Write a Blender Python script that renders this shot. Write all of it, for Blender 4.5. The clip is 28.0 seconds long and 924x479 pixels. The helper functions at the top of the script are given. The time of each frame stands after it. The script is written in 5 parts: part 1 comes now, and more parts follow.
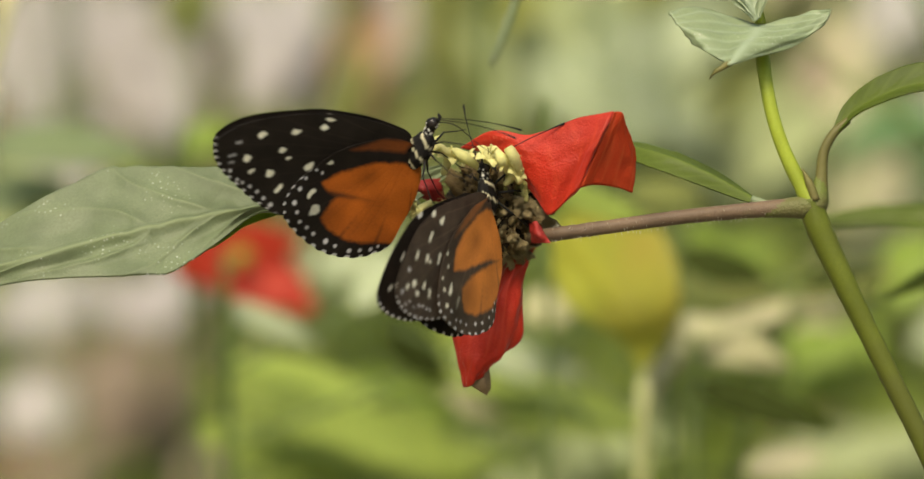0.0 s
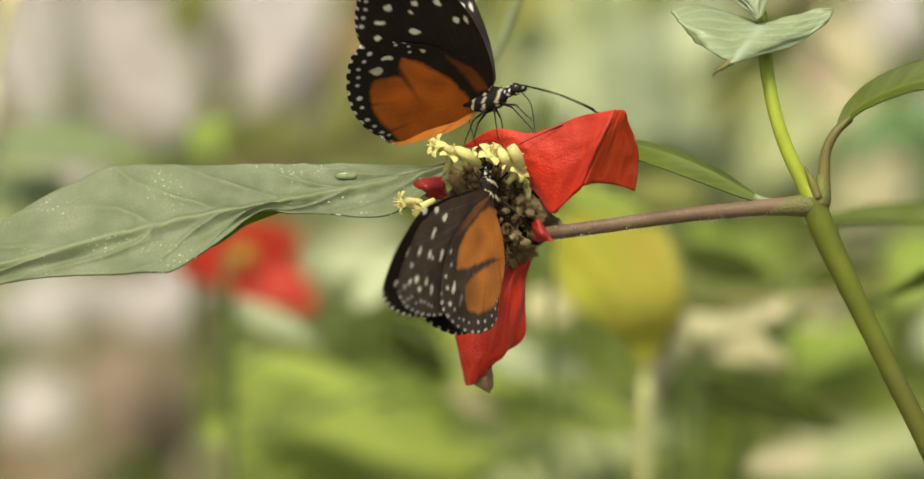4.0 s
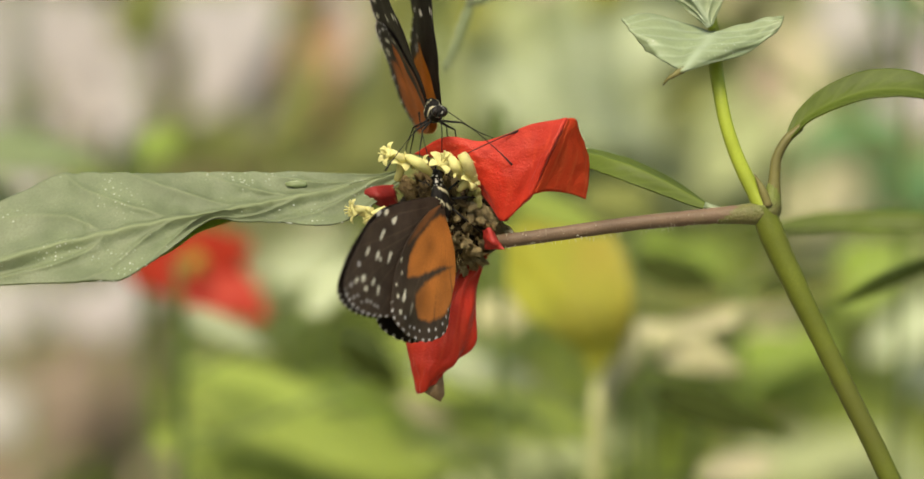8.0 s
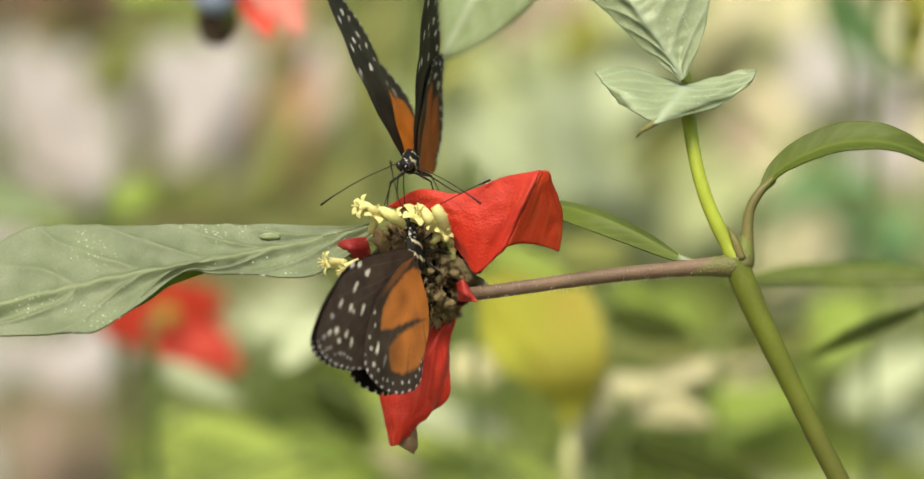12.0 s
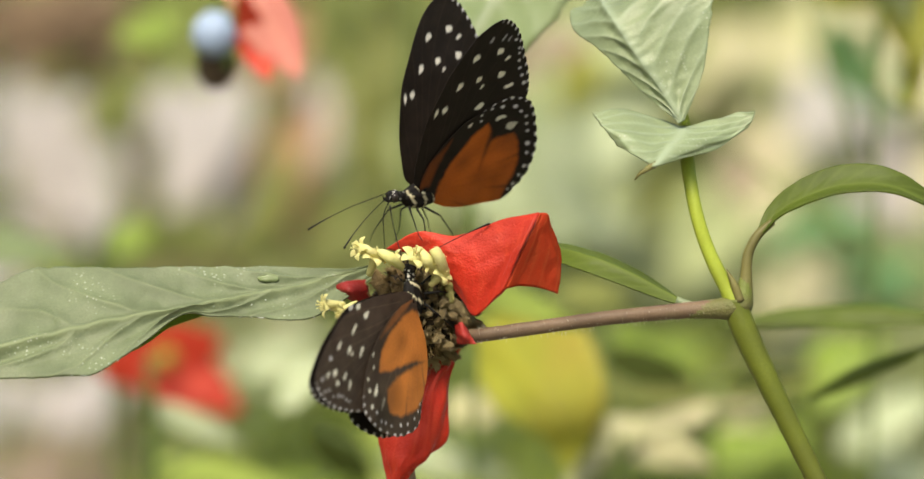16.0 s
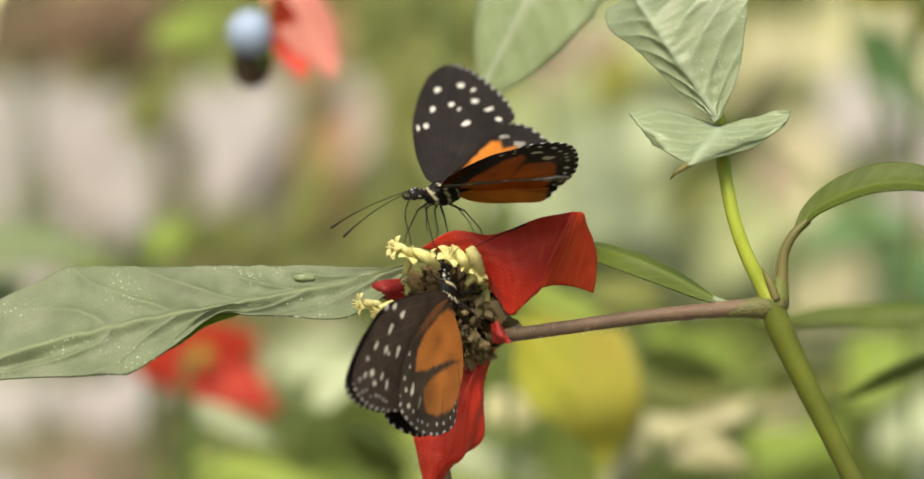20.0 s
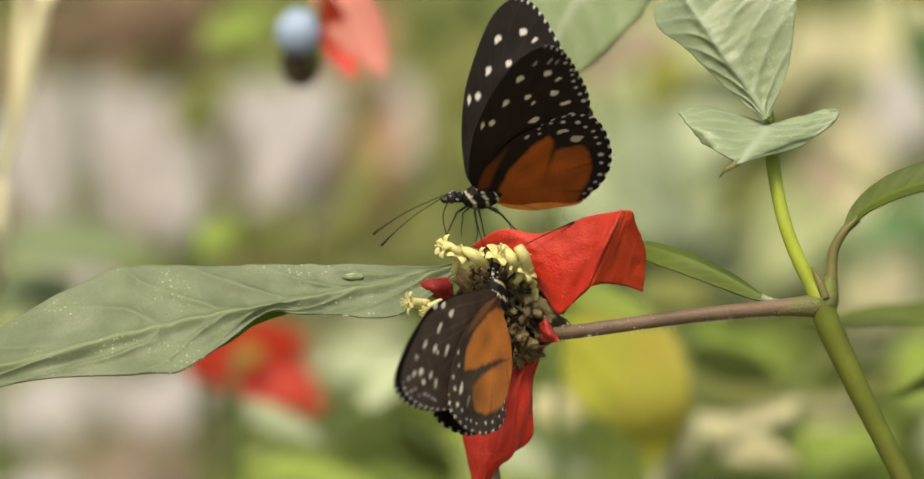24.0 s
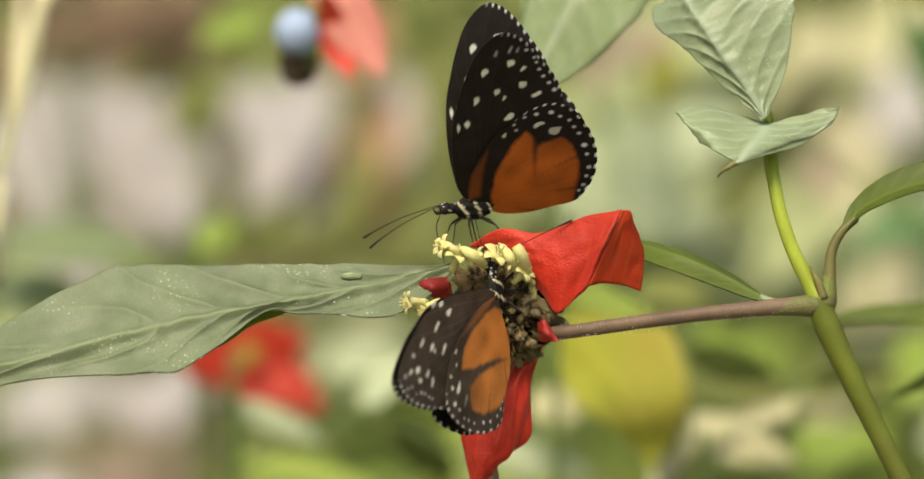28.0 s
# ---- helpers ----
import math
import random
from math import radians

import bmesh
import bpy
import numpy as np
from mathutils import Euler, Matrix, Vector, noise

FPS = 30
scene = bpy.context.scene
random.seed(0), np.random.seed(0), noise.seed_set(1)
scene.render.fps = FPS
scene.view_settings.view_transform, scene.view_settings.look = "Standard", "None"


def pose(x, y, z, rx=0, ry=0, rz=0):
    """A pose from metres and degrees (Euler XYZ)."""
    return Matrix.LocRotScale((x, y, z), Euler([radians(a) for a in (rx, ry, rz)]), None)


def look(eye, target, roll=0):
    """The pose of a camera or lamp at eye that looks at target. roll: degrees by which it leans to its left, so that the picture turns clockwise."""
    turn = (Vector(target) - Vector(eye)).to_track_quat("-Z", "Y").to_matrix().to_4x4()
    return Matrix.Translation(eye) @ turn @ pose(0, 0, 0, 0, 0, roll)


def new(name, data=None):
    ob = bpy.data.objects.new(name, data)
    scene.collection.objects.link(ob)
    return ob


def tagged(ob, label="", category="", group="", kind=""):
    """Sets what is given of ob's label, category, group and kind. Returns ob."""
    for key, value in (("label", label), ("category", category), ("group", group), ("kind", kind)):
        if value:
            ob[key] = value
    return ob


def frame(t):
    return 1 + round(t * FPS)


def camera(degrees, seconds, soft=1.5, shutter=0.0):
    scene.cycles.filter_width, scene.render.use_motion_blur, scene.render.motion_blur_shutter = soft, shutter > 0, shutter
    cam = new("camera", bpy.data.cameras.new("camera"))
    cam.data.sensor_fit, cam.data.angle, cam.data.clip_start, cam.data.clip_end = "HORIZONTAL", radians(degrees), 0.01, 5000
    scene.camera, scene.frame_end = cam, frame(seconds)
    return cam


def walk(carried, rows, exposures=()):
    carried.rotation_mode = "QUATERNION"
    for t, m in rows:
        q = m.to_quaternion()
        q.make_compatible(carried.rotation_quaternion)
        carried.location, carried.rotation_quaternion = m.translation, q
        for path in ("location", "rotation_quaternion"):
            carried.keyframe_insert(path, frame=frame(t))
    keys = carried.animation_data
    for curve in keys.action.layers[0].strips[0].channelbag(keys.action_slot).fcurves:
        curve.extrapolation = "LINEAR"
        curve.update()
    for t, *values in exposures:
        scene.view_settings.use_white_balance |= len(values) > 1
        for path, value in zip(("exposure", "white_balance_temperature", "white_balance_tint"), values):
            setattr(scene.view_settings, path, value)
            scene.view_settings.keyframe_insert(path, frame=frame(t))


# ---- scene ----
# A tripod shot of two butterflies on a red-bracted flower head. STAGE is the tripod head's frame: x right, y away, z up.
FOCUS = 0.62
UNITS = 4950.0
TILT = -10.0
STAGE = pose(0, 0, 1.0, TILT, 0, 0)


def spot(u, v, back=0.0):
    """A place in the stage: u right and v down in steps of an eighth of a millimetre on the flower's plane, seen from the tripod; back metres behind it."""
    d = FOCUS + back
    return Vector(((u - 784.0) / UNITS * d, d, (406.5 - v) / UNITS * d))


# ---- camera ----
cam = camera(18.0, 28.0, soft=1.5, shutter=0.4)
cam.data.dof.use_dof = True
cam.data.dof.focus_distance = FOCUS
cam.data.dof.aperture_fstop = 6.8
# seconds, pan and tilt in degrees
PAN = [
    (0, 0.000, 0.000), (0.5, 0.019, 0.000), (1, 0.062, -0.053), (1.5, 0.089, -0.053), (2, 0.062, -0.035), (2.5, 0.000, 0.000), (3, 0.017, 0.000), (3.5, 0.053, -0.036),
    (5.5, 0.027, -0.018), (6, -0.017, 0.018), (6.5, -0.266, 0.018), (7, -0.585, 0.053), (7.5, -0.708, 0.071), (8, -0.913, 0.124), (8.5, -1.062, 0.302), (9, -1.143, 0.426),
    (9.5, -1.223, 0.612), (10, -1.285, 0.762), (10.5, -1.356, 0.887), (11, -1.400, 0.993), (11.5, -1.409, 1.081), (12, -1.435, 1.152), (12.5, -1.452, 1.277),
    (14.5, -1.471, 1.718), (15, -1.453, 1.789), (15.5, -1.444, 1.878), (16, -1.462, 1.984), (16.5, -1.462, 2.055), (17, -1.435, 2.082), (17.5, -1.390, 1.966),
    (18, -1.356, 1.984), (18.5, -1.346, 1.958), (19, -1.277, 1.984), (19.5, -1.072, 2.020), (20, -0.762, 1.966), (20.5, -0.549, 1.993), (21, -0.373, 2.020),
    (21.5, -0.159, 1.993), (23.5, 0.178, 1.967), (24, 0.194, 1.940), (24.5, 0.177, 1.949), (25, 0.124, 1.984), (25.5, 0.071, 1.984), (26, 0.160, 1.984),
    (26.5, 0.177, 1.931), (27, 0.106, 1.976), (27.5, 0.098, 1.994), (28, 0.160, 1.931),
]
walk(cam, [(t, STAGE @ pose(0, 0, 0, 0, 0, a) @ pose(0, 0, 0, 90 + b)) for t, a, b in PAN], exposures=[(t, e, k, n) for t, e, k, n in ((0, 0.67, 7550, 5.5), (1.5, 0.81, 7550, 5.5), (6, 0.83, 7500, 5.5), (9, 0.80, 7450, 7), (12, 0.98, 7200, 7), (17, 0.97, 7200, 8), (20, 0.87, 7250, 9), (25, 0.74, 7350, 9), (28, 0.82, 7300, 8.5))])

# ---- light: bright shade under a thin sky ----
world = bpy.data.worlds.new("sky")
scene.world = world
world.use_nodes = True
wn = world.node_tree.nodes
sky = wn.new("ShaderNodeTexSky")
sky.sky_type, sky.sun_disc = "NISHITA", False
sky.sun_elevation, sky.sun_rotation = radians(58), radians(200)
sky.dust_density = 3.0
wn["Background"].inputs["Strength"].default_value = 0.13
world.node_tree.links.new(sky.outputs[0], wn["Background"].inputs["Color"])
sun = new("sun", bpy.data.lights.new("sun", "SUN"))
sun.data.energy, sun.data.angle, sun.data.color = 2.7, radians(26), (1.0, 0.94, 0.85)
az, el = radians(200), radians(58)
sun.matrix_world = look((0, 0, 0), (-math.sin(az) * math.cos(el), -math.cos(az) * math.cos(el), -math.sin(el)))


# ---- materials ----
def material(name, color, rough=0.6, vary=0.25, scale=60.0, bump=0.15, bump_scale=400.0, attr="", attr_color=None, translucent=0.0, sheen=0.0, second=None, spots=0.0, spot_color=(0.7, 0.72, 0.66), gloss=0.25):
    """A surface: base colour that varies at two scales, an optional second colour in patches, an optional vein layer from a mesh attribute, fine relief."""
    m = bpy.data.materials.new(name)
    m.use_nodes = True
    nt, n = m.node_tree, m.node_tree.nodes
    bsdf = n["Principled BSDF"]
    link = nt.links.new
    tc = n.new("ShaderNodeTexCoord")
    big = n.new("ShaderNodeTexNoise")
    big.inputs["Scale"].default_value, big.inputs["Detail"].default_value = scale, 4
    link(tc.outputs["Object"], big.inputs["Vector"])
    fine = n.new("ShaderNodeTexNoise")
    fine.inputs["Scale"].default_value, fine.inputs["Detail"].default_value = bump_scale, 3
    link(tc.outputs["Object"], fine.inputs["Vector"])

    def mix(fac, a, b, mode="MIX"):
        x = n.new("ShaderNodeMix")
        x.data_type, x.blend_type = "RGBA", mode
        for sock, value in ((x.inputs["Factor"], fac), (x.inputs[6], a), (x.inputs[7], b)):
            if isinstance(value, (tuple, list)):
                sock.default_value = (*value, 1)
            elif isinstance(value, (int, float)):
                sock.default_value = value
            else:
                link(value, sock)
        return x.outputs[2]

    def ramp(src, lo, hi):
        r = n.new("ShaderNodeMapRange")
        r.inputs["From Min"].default_value, r.inputs["From Max"].default_value = lo, hi
        link(src, r.inputs["Value"])
        return r.outputs[0]

    dark = tuple(c * (1 - vary) for c in color)
    lite = tuple(min(1, c * (1 + vary)) for c in color)
    col = mix(ramp(big.outputs[0], 0.3, 0.7), dark, lite)
    if second:
        other = n.new("ShaderNodeTexNoise")
        other.inputs["Scale"].default_value = scale * 0.6
        link(tc.outputs["Object"], other.inputs["Vector"])
        col = mix(ramp(other.outputs[0], 0.46, 0.62), col, second)
    col = mix(ramp(fine.outputs[0], 0.25, 0.75), col, mix(0.5, col, dark))
    if attr:
        at = n.new("ShaderNodeAttribute")
        at.attribute_name = attr
        col = mix(at.outputs["Fac"], col, attr_color)
    if spots:
        vor = n.new("ShaderNodeTexVoronoi")
        vor.inputs["Scale"].default_value = spots
        link(tc.outputs["Object"], vor.inputs["Vector"])
        gate = n.new("ShaderNodeTexNoise")
        gate.inputs["Scale"].default_value = scale
        link(tc.outputs["Object"], gate.inputs["Vector"])
        mul = n.new("ShaderNodeMath")
        mul.operation = "MULTIPLY"
        link(ramp(vor.outputs["Distance"], 0.3, 0.12), mul.inputs[0])
        link(ramp(gate.outputs[0], 0.54, 0.7), mul.inputs[1])
        col = mix(mul.outputs[0], col, spot_color)
    info = n.new("ShaderNodeObjectInfo")
    hsv = n.new("ShaderNodeHueSaturation")
    link(ramp(info.outputs["Random"], 0, 1), hsv.inputs["Value"])
    r2 = hsv.inputs["Value"].links[0].from_node
    r2.inputs["To Min"].default_value, r2.inputs["To Max"].default_value = 0.9, 1.1
    link(col, hsv.inputs["Color"])
    col = hsv.outputs[0]
    link(col, bsdf.inputs["Base Color"])
    bsdf.inputs["Roughness"].default_value = rough
    bsdf.inputs["Specular IOR Level"].default_value = gloss
    if sheen:
        bsdf.inputs["Sheen Weight"].default_value = sheen
        bsdf.inputs["Sheen Roughness"].default_value = 0.4
    if bump:
        b = n.new("ShaderNodeBump")
        b.inputs["Strength"].default_value, b.inputs["Distance"].default_value = bump, 0.0006
        link(fine.outputs[0], b.inputs["Height"])
        link(b.outputs[0], bsdf.inputs["Normal"])
    if translucent:
        tr, ms = n.new("ShaderNodeBsdfTranslucent"), n.new("ShaderNodeMixShader")
        link(col, tr.inputs["Color"])
        ms.inputs[0].default_value = translucent
        link(bsdf.outputs[0], ms.inputs[1])
        link(tr.outputs[0], ms.inputs[2])
        link(ms.outputs[0], n["Material Output"].inputs["Surface"])
    return m


def painted(name, rough=0.5, translucent=0.0, bump=0.2, bump_scale=3000.0, gloss=0.4):
    """A surface whose natural pattern is held by the mesh's colour attribute 'pattern'."""
    m = bpy.data.materials.new(name)
    m.use_nodes = True
    nt, n = m.node_tree, m.node_tree.nodes
    bsdf = n["Principled BSDF"]
    at = n.new("ShaderNodeAttribute")
    at.attribute_name = "pattern"
    tc = n.new("ShaderNodeTexCoord")
    fine = n.new("ShaderNodeTexNoise")
    fine.inputs["Scale"].default_value, fine.inputs["Detail"].default_value = bump_scale, 2
    nt.links.new(tc.outputs["Object"], fine.inputs["Vector"])
    mx = n.new("ShaderNodeMix")
    mx.data_type, mx.blend_type = "RGBA", "MULTIPLY"
    mx.inputs["Factor"].default_value = 0.35
    nt.links.new(at.outputs["Color"], mx.inputs[6])
    nt.links.new(fine.outputs[0], mx.inputs[7])
    col = mx.outputs[2]
    nt.links.new(col, bsdf.inputs["Base Color"])
    bsdf.inputs["Roughness"].default_value = rough
    bsdf.inputs["Specular IOR Level"].default_value = gloss
    b = n.new("ShaderNodeBump")
    b.inputs["Strength"].default_value, b.inputs["Distance"].default_value = bump, 0.0001
    nt.links.new(fine.outputs[0], b.inputs["Height"])
    nt.links.new(b.outputs[0], bsdf.inputs["Normal"])
    if translucent:
        tr, ms = n.new("ShaderNodeBsdfTranslucent"), n.new("ShaderNodeMixShader")
        nt.links.new(col, tr.inputs["Color"])
        ms.inputs[0].default_value = translucent
        nt.links.new(bsdf.outputs[0], ms.inputs[1])
        nt.links.new(tr.outputs[0], ms.inputs[2])
        nt.links.new(ms.outputs[0], n["Material Output"].inputs["Surface"])
    return m


M_LEAF = material("grey_green_leaf", (0.126, 0.157, 0.079), 0.6, 0.25, 110, 0.3, 1600, "vein", (0.17, 0.205, 0.10), 0.22, second=(0.172, 0.200, 0.116), spots=950, spot_color=(0.34, 0.37, 0.29), gloss=0.4)
M_LEAF_PALE = material("pale_leaf", (0.245, 0.305, 0.165), 0.42, 0.2, 60, 0.2, 1500, "vein", (0.34, 0.41, 0.27), 0.35, second=(0.285, 0.345, 0.19), spots=900, spot_color=(0.46, 0.5, 0.40), gloss=0.45)
M_LEAF_FRESH = material("fresh_leaf", (0.078, 0.112, 0.012), 0.55, 0.25, 60, 0.15, 1200, "vein", (0.105, 0.145, 0.022), 0.25)
M_DEW = material("dew_and_dust", (0.52, 0.55, 0.48), 0.25, 0.2, 900, 0.0, 900, gloss=0.6)
M_DROP = material("wet_leaf_drop", (0.15, 0.19, 0.085), 0.2, 0.2, 200, 0.0, 400, gloss=0.45)
M_FOLD = material("leaf_underside", (0.28, 0.38, 0.06), 0.55, 0.2, 90, 0.2, 1500, "vein", (0.30, 0.40, 0.08), 0.5)
M_STEM = material("green_stem", (0.092, 0.112, 0.013), 0.5, 0.25, 80, 0.15, 1800, second=(0.080, 0.088, 0.016))
M_NODE = material("stem_joint", (0.11, 0.135, 0.028), 0.55, 0.3, 120, 0.5, 1800, second=(0.12, 0.105, 0.045))
M_STEM_YOUNG = material("young_stem", (0.27, 0.33, 0.04), 0.45, 0.2, 90, 0.12, 1800)
M_PETIOLE = material("olive_petiole", (0.12, 0.11, 0.035), 0.5, 0.25, 120, 0.2, 1800, second=(0.12, 0.085, 0.045))
M_TWIG = material("brown_twig", (0.125, 0.083, 0.052), 0.55, 0.3, 150, 0.3, 2200, second=(0.15, 0.115, 0.06))
M_FUZZ = material("golden_fuzz", (0.36, 0.26, 0.11), 0.7, 0.3, 300)
M_HAIR = material("pale_hair", (0.5, 0.48, 0.36), 0.6, 0.1)
M_BRACT = material("red_bract", (0.42, 0.026, 0.011), 0.5, 0.3, 60, 0.42, 1900, "vein", (0.50, 0.05, 0.02), 0.2, sheen=0.12, second=(0.48, 0.025, 0.010), spots=2100, spot_color=(0.55, 0.12, 0.065), gloss=0.25)
M_LIP = material("thin_red_bract", (0.50, 0.05, 0.016), 0.5, 0.2, 60, 0.35, 1900, "vein", (0.58, 0.12, 0.04), 0.45, second=(0.54, 0.06, 0.02), gloss=0.2)
M_BRACT_DARK = material("dark_red_bract", (0.24, 0.018, 0.014), 0.5, 0.3, 90, 0.4, 1900, second=(0.33, 0.03, 0.02))
M_BRACT_TIP = material("browned_bract_tip", (0.19, 0.125, 0.06), 0.6, 0.3, 200, 0.5, 1500)
M_BUD = material("dried_bud", (0.21, 0.135, 0.055), 0.75, 0.6, 420, 1.0, 1800, second=(0.40, 0.29, 0.115))
M_BUD_PALE = material("pale_dried_bud", (0.48, 0.38, 0.19), 0.75, 0.4, 420, 1.0, 1800, second=(0.24, 0.165, 0.075))
M_BUD_OLIVE = material("olive_bud", (0.46, 0.43, 0.15), 0.6, 0.3, 420, 0.6, 2500, second=(0.36, 0.31, 0.1))
# near-black brown: shade in the gaps between buds is put into this
M_CORE = material("shade_dark_core", (0.045, 0.03, 0.015), 0.8, 0.4, 400, 0.8, 2000)
M_FLORET = material("yellow_floret", (0.66, 0.61, 0.26), 0.5, 0.2, 500, 0.3, 2500, translucent=0.25, second=(0.66, 0.64, 0.24))
M_WING = painted("wing_scales", 0.55, 0.2, gloss=0.2)
M_BODY = painted("body_scales", 0.7, 0.0, 0.6, 2500, 0.15)
M_EYE = material("dark_eye", (0.02, 0.016, 0.014), 0.2, 0.1, bump=0)
M_LIMB = material("black_limb", (0.007, 0.006, 0.005), 0.6, 0.2, bump=0, gloss=0.2)


# ---- mesh helpers ----
bases = {}


def thing(name, base, label, category, group="", kind=""):
    """A top-level Empty at a base given in the stage; its parts are built in stage coordinates."""
    ob = new(name)
    ob.empty_display_size = 0.01
    ob.matrix_world = STAGE @ Matrix.Translation(base)
    bases[ob] = Vector(base)
    return tagged(ob, label, category, group, kind)


def mesh_of(name, verts, faces, mat, smooth=True):
    me = bpy.data.meshes.new(name)
    me.from_pydata([tuple(v) for v in verts], [], faces)
    if mat:
        me.materials.append(mat)
    if smooth:
        me.shade_smooth()
    return me


def part(name, geo, mat, parent, label=""):
    """Links geometry (vertices, faces, optional vein values), given in stage coordinates, as one mesh under a thing or a part."""
    top = parent
    base = bases[parent]
    verts = [Vector(v) - base for v in geo[0]]
    me = mesh_of(name, verts, geo[1], mat)
    if len(geo) > 2:
        me.attributes.new("vein", "FLOAT", "POINT").data.foreach_set("value", np.asarray(geo[2], dtype=np.float32))
    ob = new(name, me)
    ob.parent = top
    bases[ob] = base
    return tagged(ob, label)


def curve(points, n):
    """n points along a smooth line through the given ones, with the fraction travelled."""
    pts = [Vector(p) for p in points]
    ext = [pts[0] * 2 - pts[1]] + pts + [pts[-1] * 2 - pts[-2]]
    out = []
    for i in range(n):
        f = i / (n - 1) * (len(pts) - 1)
        k = min(int(f), len(pts) - 2)
        t = f - k
        a, b, c, d = ext[k:k + 4]
        out.append(0.5 * ((2 * b) + (c - a) * t + (2 * a - 5 * b + 4 * c - d) * t * t + (3 * b - a - 3 * c + d) * t ** 3))
    return out


def tube(points, radii, n=24, seg=10, wobble=0.0, seed=0):
    """A round tapering tube through points; radii are spread evenly along it."""
    line = curve(points, n)
    rs = np.interp(np.linspace(0, 1, n), np.linspace(0, 1, len(radii)), radii)
    verts, faces = [], []
    ref = Vector((0.31, 0.9, 0.2))
    for i, c in enumerate(line):
        t = (line[min(i + 1, n - 1)] - line[max(i - 1, 0)]).normalized()
        a = t.cross(ref).normalized()
        b = t.cross(a)
        for j in range(seg):
            th = 2 * math.pi * j / seg
            r = rs[i] * (1 + wobble * noise.noise(Vector((j * 1.7 + seed, i * 0.6, seed))))
            verts.append(c + a * (math.cos(th) * r) + b * (math.sin(th) * r))
    for i in range(n - 1):
        for j in range(seg):
            k = (j + 1) % seg
            faces.append((i * seg + j, i * seg + k, (i + 1) * seg + k, (i + 1) * seg + j))
    faces.append(tuple(range(seg - 1, -1, -1)))
    faces.append(tuple((n - 1) * seg + j for j in range(seg)))
    return verts, faces


def blade(spine, width, near=0.0, far=0.0, peak=0.4, fold=0.0, ripple=0.0, veins=9, n=48, half=10, sharp=0.85, slant=0.16, thick=0.00035, wave=0.0, seed=0.0, upper=None, lower=None):
    """A leaf blade along a spine. near and far: how far, in degrees (start, end), its upper and lower halves turn out of the picture plane; upper, lower: half widths along it, else a leaf's usual outline; ripple: how much the blade bulges between its veins."""
    line = curve(spine, n)
    k = math.log(0.5) / math.log(peak)
    top, low, vein = [], [], []
    cols = 2 * half + 1
    near = near if isinstance(near, tuple) else (near, near)
    far = far if isinstance(far, tuple) else (far, far)
    if upper:
        up, lo = ([p.x for p in curve([(q, 0, 0) for q in side], n)] for side in (upper, lower))
    for i, c in enumerate(line):
        s = i / (n - 1)
        t = (line[min(i + 1, n - 1)] - line[max(i - 1, 0)]).normalized()
        a = t.cross(Vector((0, 1, 0))).normalized() * -1
        b = a.cross(t)
        w = width * max(math.sin(math.pi * min(max(s, 1e-4), 0.9999) ** k), 0) ** sharp + 0.0002
        wide = (max(up[i], 0.0002), max(lo[i], 0.0002)) if upper else (w, w)
        ra, rb = (radians(p[0] + (p[1] - p[0]) * s) for p in (near, far))
        d1, d2 = a * math.cos(ra) + b * math.sin(ra), -(a * math.cos(rb) + b * math.sin(rb))
        nrm1, nrm2 = t.cross(d1), d2.cross(t)
        for j in range(cols):
            q = (j - half) / half
            d, nm = (d1, nrm1) if q < 0 else (d2, nrm2)
            x, w = abs(q), wide[0] if q < 0 else wide[1]
            ph = (s - slant * x) * veins
            bulge = ripple * ((abs(math.sin(math.pi * ph)) ** 0.6 - 0.6) * min(1, x * 3) * (1 - x * 0.85) - 0.6 * math.exp(-(x * w / 0.0012) ** 2))
            bulge += 0.3 * ripple * (1 - x * 0.6) * noise.noise(Vector((s * 26 + seed, q * 3.5, seed)))
            lift = wave * width * x * x * noise.noise(Vector((s * 5 + seed, q * 1.5, seed)))
            edge = 1 + 0.03 * noise.noise(Vector((s * 22 + seed, q * 3, 1.0))) + 0.018 * x * noise.noise(Vector((s * 95 + seed, q, 4.0)))
            p = c + d * (x * w * edge) + nm * (bulge + fold * x * x * w + lift)
            top.append(p + nm * thick * 0.5)
            low.append(p - nm * thick * 0.5)
            near_vein = abs(ph - round(ph)) / veins
            vein.append(max(math.exp(-(x * w / 0.0007) ** 2), 0.45 * math.exp(-(near_vein * (line[-1] - line[0]).length / 0.0006) ** 2) * (x > 0.03)))
    faces = []
    m = n * cols
    for i in range(n - 1):
        for j in range(cols - 1):
            p = i * cols + j
            faces.append((p, p + 1, p + cols + 1, p + cols))
            faces.append((m + p, m + p + cols, m + p + cols + 1, m + p + 1))
    rim = [j for j in range(cols)] + [i * cols + cols - 1 for i in range(1, n)] + [(n - 1) * cols + j for j in range(cols - 2, -1, -1)] + [i * cols for i in range(n - 2, 0, -1)]
    for p, q in zip(rim, rim[1:] + rim[:1]):
        faces.append((q, p, m + p, m + q))
    return top + low, faces, vein + vein


